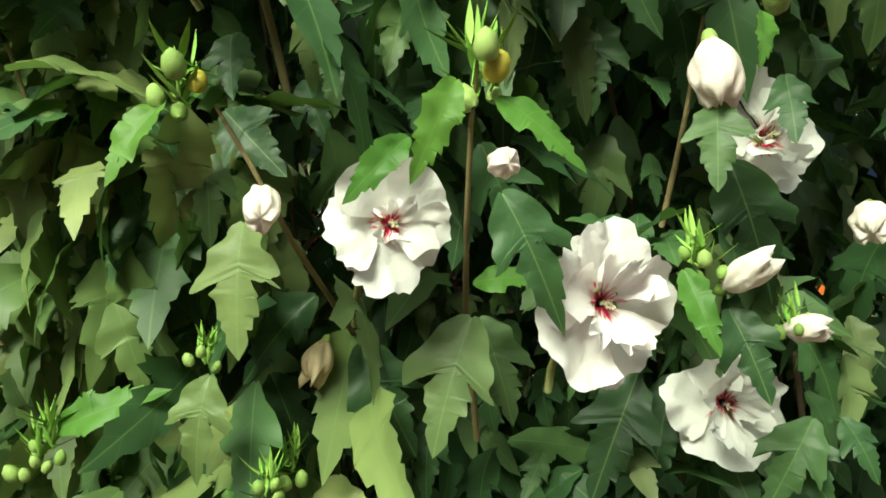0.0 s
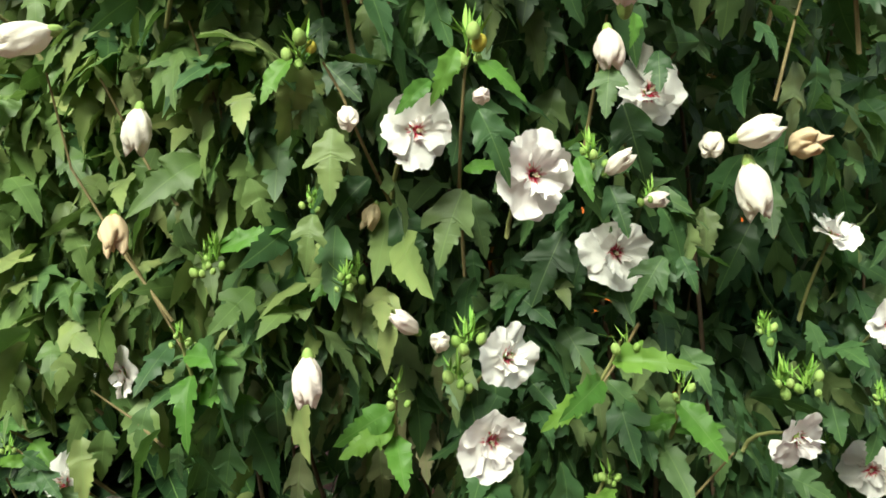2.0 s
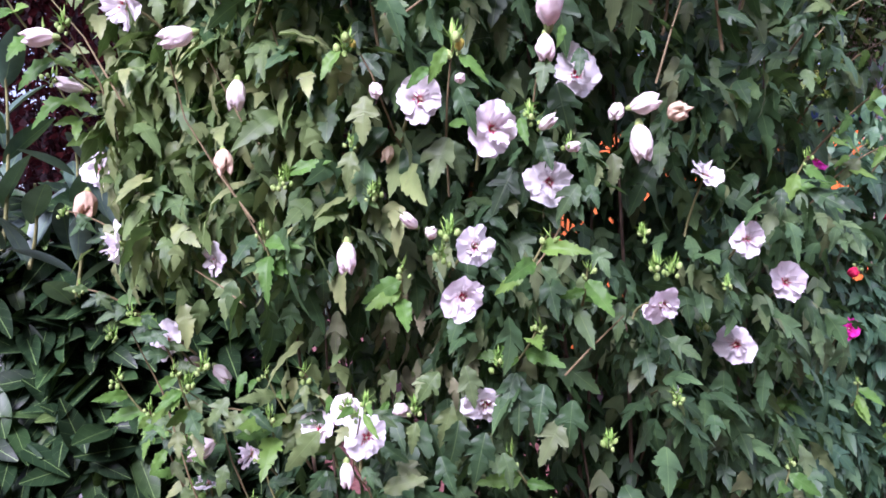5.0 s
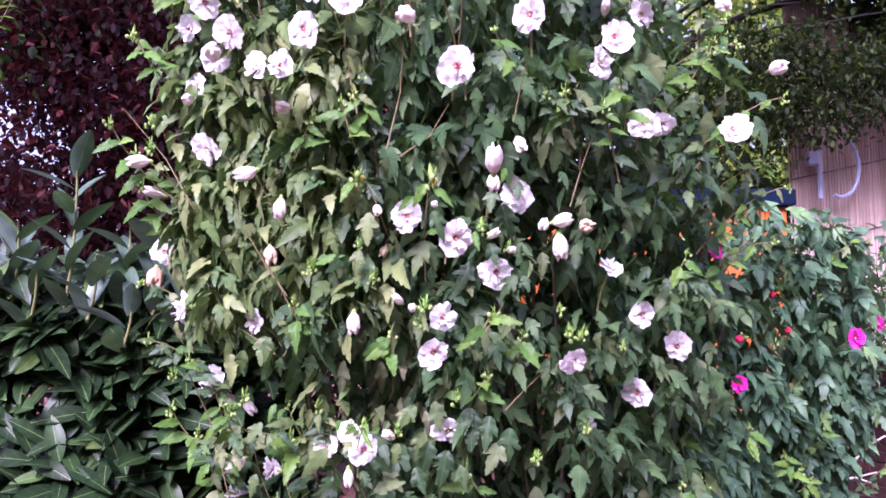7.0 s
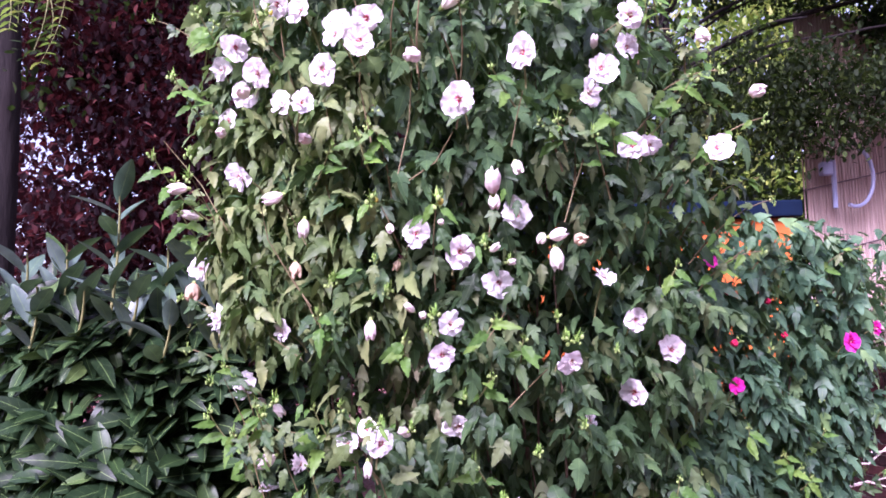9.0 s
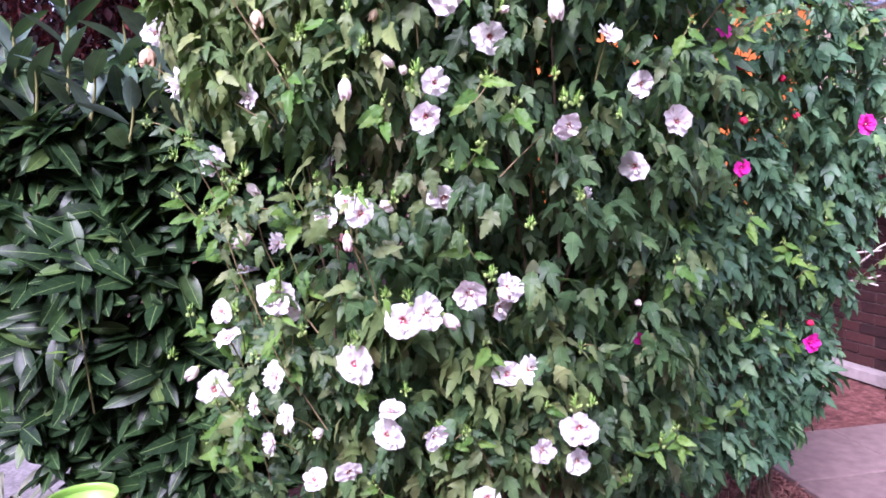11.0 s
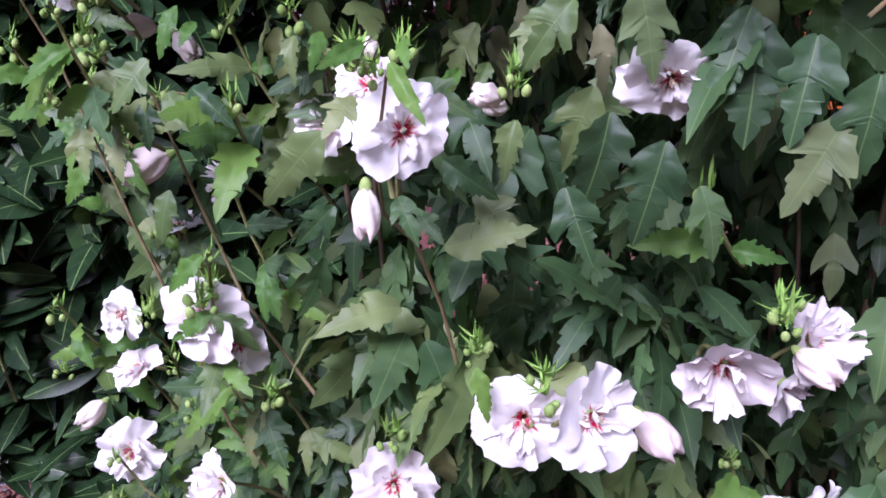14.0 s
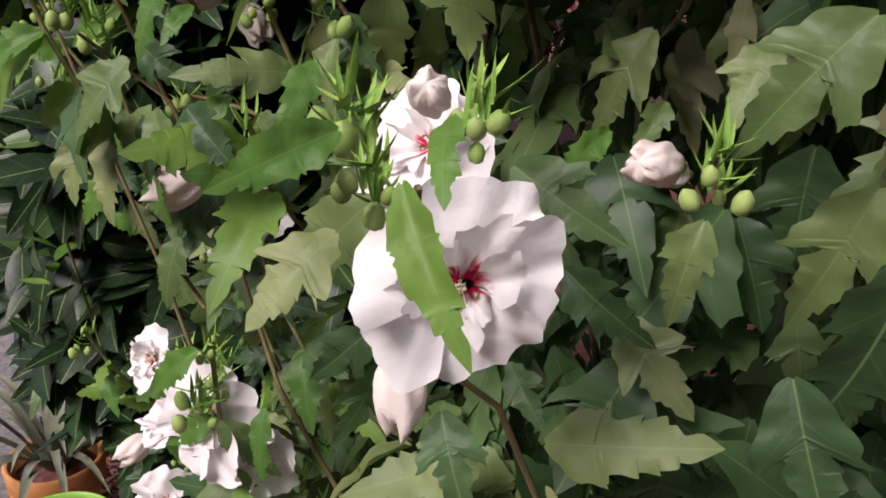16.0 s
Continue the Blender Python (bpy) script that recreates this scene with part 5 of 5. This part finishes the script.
screen = thing("reed_screen", 3.4, 4.45, 0.0, "tall screen of pinkish brown reeds bound with wire", "screen")
for k in range(250):
    x = 2.66 + k * 0.0085
    y = 4.4 + 0.25 * (x - 2.66) + count.uniform(-0.004, 0.004)
    if k == 0:
        REEDS = [mesh_of("reed", *tube_data(bent((0, 0, 0), (d, 0, 3.9), (d * 2, 0.003, 0), 5), [0.0055] * 6, 5), reed_mat) for d in (-0.01, 0.004, 0.012)]
    put("reed", REEDS[k % 3], screen, pose(x, y, count.uniform(-0.02, 0.0)))
part("backing", sheared(box(bmesh.new(), 2.66, 0.012, 0.0, 4.79, 0.018, 3.88)), reed_mat, screen)
for z in (1.3, 2.25, 2.75, 3.3):
    tube("wire", bent((2.62, 4.38, z - 0.25), (4.8, 4.93, z + 0.25), (0, 0, 0), 4), 0.006, 0.006, wire_mat, screen, 5)

# ---- orange cabinet ----
cabinet = thing("garden_cabinet", 1.06, 2.6, 0.0, "orange painted garden cabinet under a dark blue lid", "cabinet")
for k in range(12):
    x = 0.46 + k * 0.1
    bm = box(bmesh.new(), x + 0.002, 2.4, 1.1, x + 0.098, 2.42, 2.03, 0.003)
    part("board", bm, orange_mat, cabinet)
part("body", box(bmesh.new(), 0.465, 2.421, 1.1, 1.655, 2.9, 2.02), orange_mat, cabinet)
for x in (0.47, 1.59):
    for y in (2.43, 2.83):
        part("leg", box(bmesh.new(), x, y, 0.0, x + 0.06, y + 0.06, 1.1, 0.004), trunk_dark, cabinet)
part("lid", box(bmesh.new(), 0.43, 2.36, 2.032, 1.69, 2.95, 2.11, 0.01), blue_mat, cabinet, "dark blue lid")

# ---- pots ----
green_pot = thing("flower_pot", -0.93, 0.88, 0.0, "tall empty lime green glazed flower pot on the mulch", "pot")
turned("body", [(0.0, 0.0), (0.055, 0.0), (0.062, 0.012), (0.071, 0.14), (0.081, 0.32), (0.088, 0.45), (0.09, 0.518), (0.085, 0.518), (0.08, 0.43), (0.066, 0.24), (0.045, 0.2), (0.0, 0.195)], pot_green, green_pot, (-0.93, 0.88, 0.0))
turned("rim", [(0.085, 0.519), (0.09, 0.519), (0.0915, 0.523), (0.0915, 0.535), (0.09, 0.539), (0.087, 0.537), (0.085, 0.53), (0.085, 0.519)], pot_green, green_pot, (-0.93, 0.88, 0.0))
clay_pot = thing("flower_pot", -1.46, 1.33, 0.0, "terracotta flower pot with a pale limed band", "pot")
turned("body", [(0.0, 0.0), (0.07, 0.0), (0.077, 0.01), (0.1, 0.15)], pot_pale, clay_pot, (-1.46, 1.33, 0.0), label="pale limed body")
turned("rim", [(0.099, 0.148), (0.11, 0.152), (0.113, 0.17), (0.108, 0.175), (0.113, 0.182), (0.117, 0.23), (0.112, 0.237), (0.103, 0.23), (0.094, 0.18), (0.0, 0.17)], pot_clay, clay_pot, (-1.46, 1.33, 0.0), label="orange terracotta rim")
tagged(put("compost", mesh_of("compost", [(0.096 * math.cos(k * 0.5236), 0.096 * math.sin(k * 0.5236), 0.0) for k in range(12)] + [(0, 0, 0.012)], [(k, (k + 1) % 12, 12) for k in range(12)], soil_mat), clay_pot, pose(-1.46, 1.33, 0.195)), "dry compost")

strap = thing("strap_leaf_plant", -1.46, 1.33, 0.2, "grey-green strap-leaved plant growing in the terracotta pot", "plant")
rng = random.Random(61)
for k in range(34):
    w, reach, up = rng.uniform(0, 6.28), rng.uniform(0.12, 0.34), rng.uniform(0.1, 0.3)
    line = [Vector((-1.46 + math.cos(w) * (0.02 + reach * t), 1.33 + math.sin(w) * (0.02 + reach * t), 0.2 + up * (2.0 * t - 1.5 * t * t))) for t in (0, 0.2, 0.4, 0.6, 0.8, 1.0)]
    across = Vector((-math.sin(w), math.cos(w), 0))
    verts = []
    for i, p in enumerate(line):
        h = 0.011 * (1 - (i / 5) ** 3) + 0.0008
        verts += [p - across * h + Vector((0, 0, 0.003)), p, p + across * h + Vector((0, 0, 0.003))]
    faces = [(i * 3 + c, i * 3 + c + 1, i * 3 + c + 4, i * 3 + c + 3) for i in range(5) for c in (0, 1)]
    put("blade", mesh_of("blade", verts, faces, strap_mat), strap)

# a bright young laurel sprig
sprig = [leaf_pose((-1.02 + 0.01 * k, 1.0, 0.86 + 0.022 * k), rng.uniform(0.05, 0.08), k * 137.5, rng.uniform(-50, 0)) for k in range(7)]
scatter("young_sprig", OVAL, sprig, leaf_young, laurel, "bright yellow-green young sprig")
tube("shoot", bent((-0.98, 1.08, 0.7), (-0.96, 1.0, 1.02), (0, 0, 0), 4), 0.003, 0.002, bark_green, laurel)

# ---- pale pipe on the screen ----
pipe = thing("drain_pipe", 2.83, 4.33, 2.35, "pale blue plastic pipe with a curved bend on the reed screen", "pipe")
tube("pipe", bent((2.834, 4.35, 2.72), (2.829, 4.35, 2.36), (0, 0, 0), 4), 0.017, 0.017, pipe_mat, pipe, 12)
arc = [(2.98 + 0.16 * math.cos(radians(a)), 4.36 + 0.03 * math.cos(radians(a)), 2.6 + 0.23 * math.sin(radians(a))) for a in range(70, -120, -15)]
tube("bend", arc, 0.014, 0.014, pipe_mat, pipe, 12)
part("joint_box", box(bmesh.new(), 2.73, 4.3, 2.6, 2.81, 4.37, 2.7, 0.012), pipe_mat, pipe)

# ---- bare pruned branches of the lower hibiscus ----
for line in (((1.25, 1.7, 0.55), (1.6, 2.4, 0.78), (1.78, 2.55, 0.826), (1.876, 2.56, 0.865), (2.01, 2.58, 0.854), (2.113, 2.6, 0.928), (2.2, 2.65, 0.95)),
             ((1.25, 1.72, 0.6), (1.6, 2.4, 0.83), (1.8, 2.55, 0.89), (1.93, 2.56, 0.905), (2.11, 2.58, 0.914)),
             ((1.27, 1.7, 0.5), (1.62, 2.35, 0.72), (1.81, 2.5, 0.757), (1.956, 2.5, 0.789), (2.058, 2.5, 0.759)),
             ((1.25, 1.75, 0.65), (1.6, 2.45, 0.89), (1.77, 2.6, 0.936), (1.93, 2.6, 0.965), (1.984, 2.6, 0.986)),
             ((1.3, 1.8, 0.5), (1.65, 2.45, 0.68), (1.9, 2.6, 0.74), (2.15, 2.65, 0.78))):
    tube("bare_branch", [Vector(p) for p in line], 0.009, 0.004, twig_mat, pink_bush, label="bare pale branch")

# ---- small shrub above the wall ----
barberry = thing("barberry_shrub", 2.5, 3.1, 0.0, "small green shrub in front of the brick wall", "shrub")
rng = random.Random(44)
poses = []
for k in range(80):
    c = Vector((rng.uniform(1.95, 2.9), rng.uniform(2.75, 3.05), rng.uniform(1.28, 1.84)))
    for q in range(26):
        poses.append(leaf_pose(c + Vector((rng.gauss(0, 0.07), rng.gauss(0, 0.05), rng.gauss(0, 0.04))), rng.uniform(0.035, 0.065), rng.uniform(0, 360), rng.gauss(30, 35), rng.uniform(-40, 40)))
scatter("foliage", TINY, poses, leaf_green, barberry)
for k in range(7):
    tube("stem", bent((2.5 + rng.uniform(-0.05, 0.05), 3.1, 0.0), (rng.uniform(2.1, 2.55), rng.uniform(2.8, 3.0), rng.uniform(1.3, 1.8)), (0.1, 0, 0.05), 7), 0.006, 0.002, trunk_dark, barberry)

# ---- more blossoms high on the white hibiscus ----
for spec in ("-0.279 0.330 2.212 0", "-0.143 0.330 2.149 0", "-0.090 0.330 2.154 0", "-0.318 0.330 2.067 0", "-0.346 0.330 2.019 1", "-0.422 0.450 1.967 1", "0.015 0.330 2.061 1", "0.104 0.330 2.175 1", "0.446 0.450 2.178 0", "0.460 0.450 1.924 0", "0.378 0.450 2.056 0", "0.087 0.330 2.212 1", "-0.212 0.330 1.922 1", "-0.366 0.330 2.122 0", "0.615 0.450 2.175 1"):
    x, y, z, k = map(float, spec.split())
    y = min(y, front(x, z)) - 0.02
    if k:
        shut(white_bush, x, y, z, 0.038, count.uniform(-40, 40), count.uniform(-70, 20))
    else:
        bloom(white_bush, x, y, z, 0.058, count.uniform(-25, 25), count.uniform(-30, 0))

# ---- mulch, dry stalks ----
CHIP = (np.array([(-0.5, -0.5, -0.5), (0.5, -0.5, -0.5), (0.5, 0.5, -0.5), (-0.5, 0.5, -0.5), (-0.4, -0.5, 0.5), (0.45, -0.4, 0.5), (0.4, 0.5, 0.5), (-0.5, 0.4, 0.5)]),
        [(0, 3, 2, 1), (4, 5, 6, 7), (0, 1, 5, 4), (1, 2, 6, 5), (2, 3, 7, 6), (3, 0, 4, 7)], np.zeros((8, 2)))
poses = []
while len(poses) < 15000:
    x, y = rng.uniform(-1.7, 2.3), rng.uniform(0.7, 2.8)
    if -0.3 < x < 0.25 and y > 1.0 or x < 0 and y > 1.9 or x > 1.36 + 0.217 * (2.52 - y):
        continue
    u, v = 0.669 * (x - 1.39) - 0.743 * (y - 1.74), 0.743 * (x - 1.39) + 0.669 * (y - 1.74)
    if u > -0.01 and -0.9 < v < 0.01:
        continue
    size = rng.uniform(0.5, 1.0) ** 2
    poses.append(Matrix.Translation((x, y, 0.002 + 0.016 * rng.random() + 0.05 * math.exp(-((x - 0.3) ** 2 / 1.2 + (y - 1.3) ** 2 / 0.5)))) @ Matrix.Rotation(rng.uniform(0, 6.3), 4, "Z") @ Matrix.Rotation(rng.gauss(0, 0.45), 4, "X") @ Matrix.Rotation(rng.gauss(0, 0.3), 4, "Y") @ Matrix.Diagonal((0.034 * size, rng.uniform(0.004, 0.011), rng.uniform(0.0025, 0.006), 1)))
tagged(scatter("bark_mulch", [CHIP], poses, chip_mat, None), "loose reddish brown bark chips on the soil", "mulch")
STALK = (np.array([(-1, -1, 0), (1, -1, 0), (1, 1, 0), (-1, 1, 0), (-0.6, -0.6, 1), (0.6, -0.6, 1), (0.6, 0.6, 1), (-0.6, 0.6, 1)]), [(0, 1, 5, 4), (1, 2, 6, 5), (2, 3, 7, 6), (3, 0, 4, 7)], np.zeros((8, 2)))
poses = []
for k in range(420):
    x = rng.uniform(0.3, 1.1)
    y = 1.12 + 0.45 * (x - 0.5) + rng.gauss(0, 0.14)
    length = rng.uniform(0.05, 0.2)
    poses.append(Matrix.Translation((x, y, 0.02)) @ Matrix.Rotation(rng.uniform(0, 6.3), 4, "Z") @ Matrix.Rotation(rng.choice((rng.gauss(0, 0.35), rng.gauss(1.3, 0.15))), 4, "X") @ Matrix.Diagonal((0.0009, 0.0009, length, 1)))
tagged(scatter("dry_grass", [STALK], poses, straw_mat, None), "dry straw-coloured stalks at the foot of the shrubs", "dry grass")

# ---- paving ----
pavement = tagged(put("pavement", mesh_of("pavement", [(1.385, 2.5, -0.004), (1.7, 1.06, -0.004), (3.8, 1.52, -0.004), (3.5, 2.95, -0.004)], [(0, 1, 2, 3)], soil_mat, smooth=False)), "pinkish grey paving slabs beside the mulch", "pavement", kind="structure")
SLAB = bpy.data.meshes.new("slab")
bm = box(bmesh.new(), 0.004, 0.004, -0.03, 0.546, 0.496, 0.014, 0.006)
bm.to_mesh(SLAB)
bm.free()
SLAB.materials.append(slab_mat)
for i in range(4):
    for j in range(3):
        put("slab", SLAB, pavement, Matrix.Translation((1.385, 2.52, 0)) @ Matrix.Rotation(radians(12.3), 4, "Z") @ pose(i * 0.55, -(j + 1) * 0.5, rng.uniform(-0.003, 0.003)))
setts = tagged(put("cobbles", mesh_of("cobbles", [(1.38, 1.74, -0.002), (0.9, 1.28, -0.002), (1.25, 0.85, -0.002), (1.68, 1.1, -0.002)], [(0, 1, 2, 3)], soil_mat, smooth=False)), "worn blue-grey stone setts", "cobbles", kind="structure")
SETTS = []
for k in range(4):
    bm = box(bmesh.new(), 0.006, 0.006, -0.03, 0.15 + 0.02 * (k % 2), 0.125, 0.012, 0.012)
    for v in bm.verts:
        v.co += Vector((rng.uniform(-0.004, 0.004), rng.uniform(-0.004, 0.004), rng.uniform(-0.002, 0.002)))
    me = bpy.data.meshes.new("sett")
    bm.to_mesh(me)
    bm.free()
    me.materials.append(sett_mat)
    SETTS.append(me)
for i in range(7):
    for j in range(7):
        u, v = i * 0.175 + 0.08 * (j % 2) - 0.02, -0.13 * (j + 1)
        x, y = 1.39 + 0.669 * u + 0.743 * v, 1.74 - 0.743 * u + 0.669 * v
        if x + 0.14 < 1.385 + 0.217 * (2.52 - y):
            put("sett", SETTS[(i * 3 + j) % 4], setts, Matrix.Translation((x, y, 0.012 + rng.uniform(-0.003, 0.003))) @ Matrix.Rotation(radians(-48 + rng.uniform(-2, 2)), 4, "Z"))

# ---- bricks ----
BRICK = bpy.data.meshes.new("brick")
bm = box(bmesh.new(), 0.005, -0.004, 0.005, 0.205, 0.09, 0.062, 0.003)
bm.to_mesh(BRICK)
bm.free()
BRICK.materials.append(brick_mat)
for j in range(20):
    for i in range(-1, 10):
        x = i * 0.21 + 0.105 * (j % 2)
        if -0.01 < x < wall_length - 0.2:
            put("brick", BRICK, wall_east, frame_wall @ pose(x, rng.uniform(-0.002, 0.002), j * 0.067))
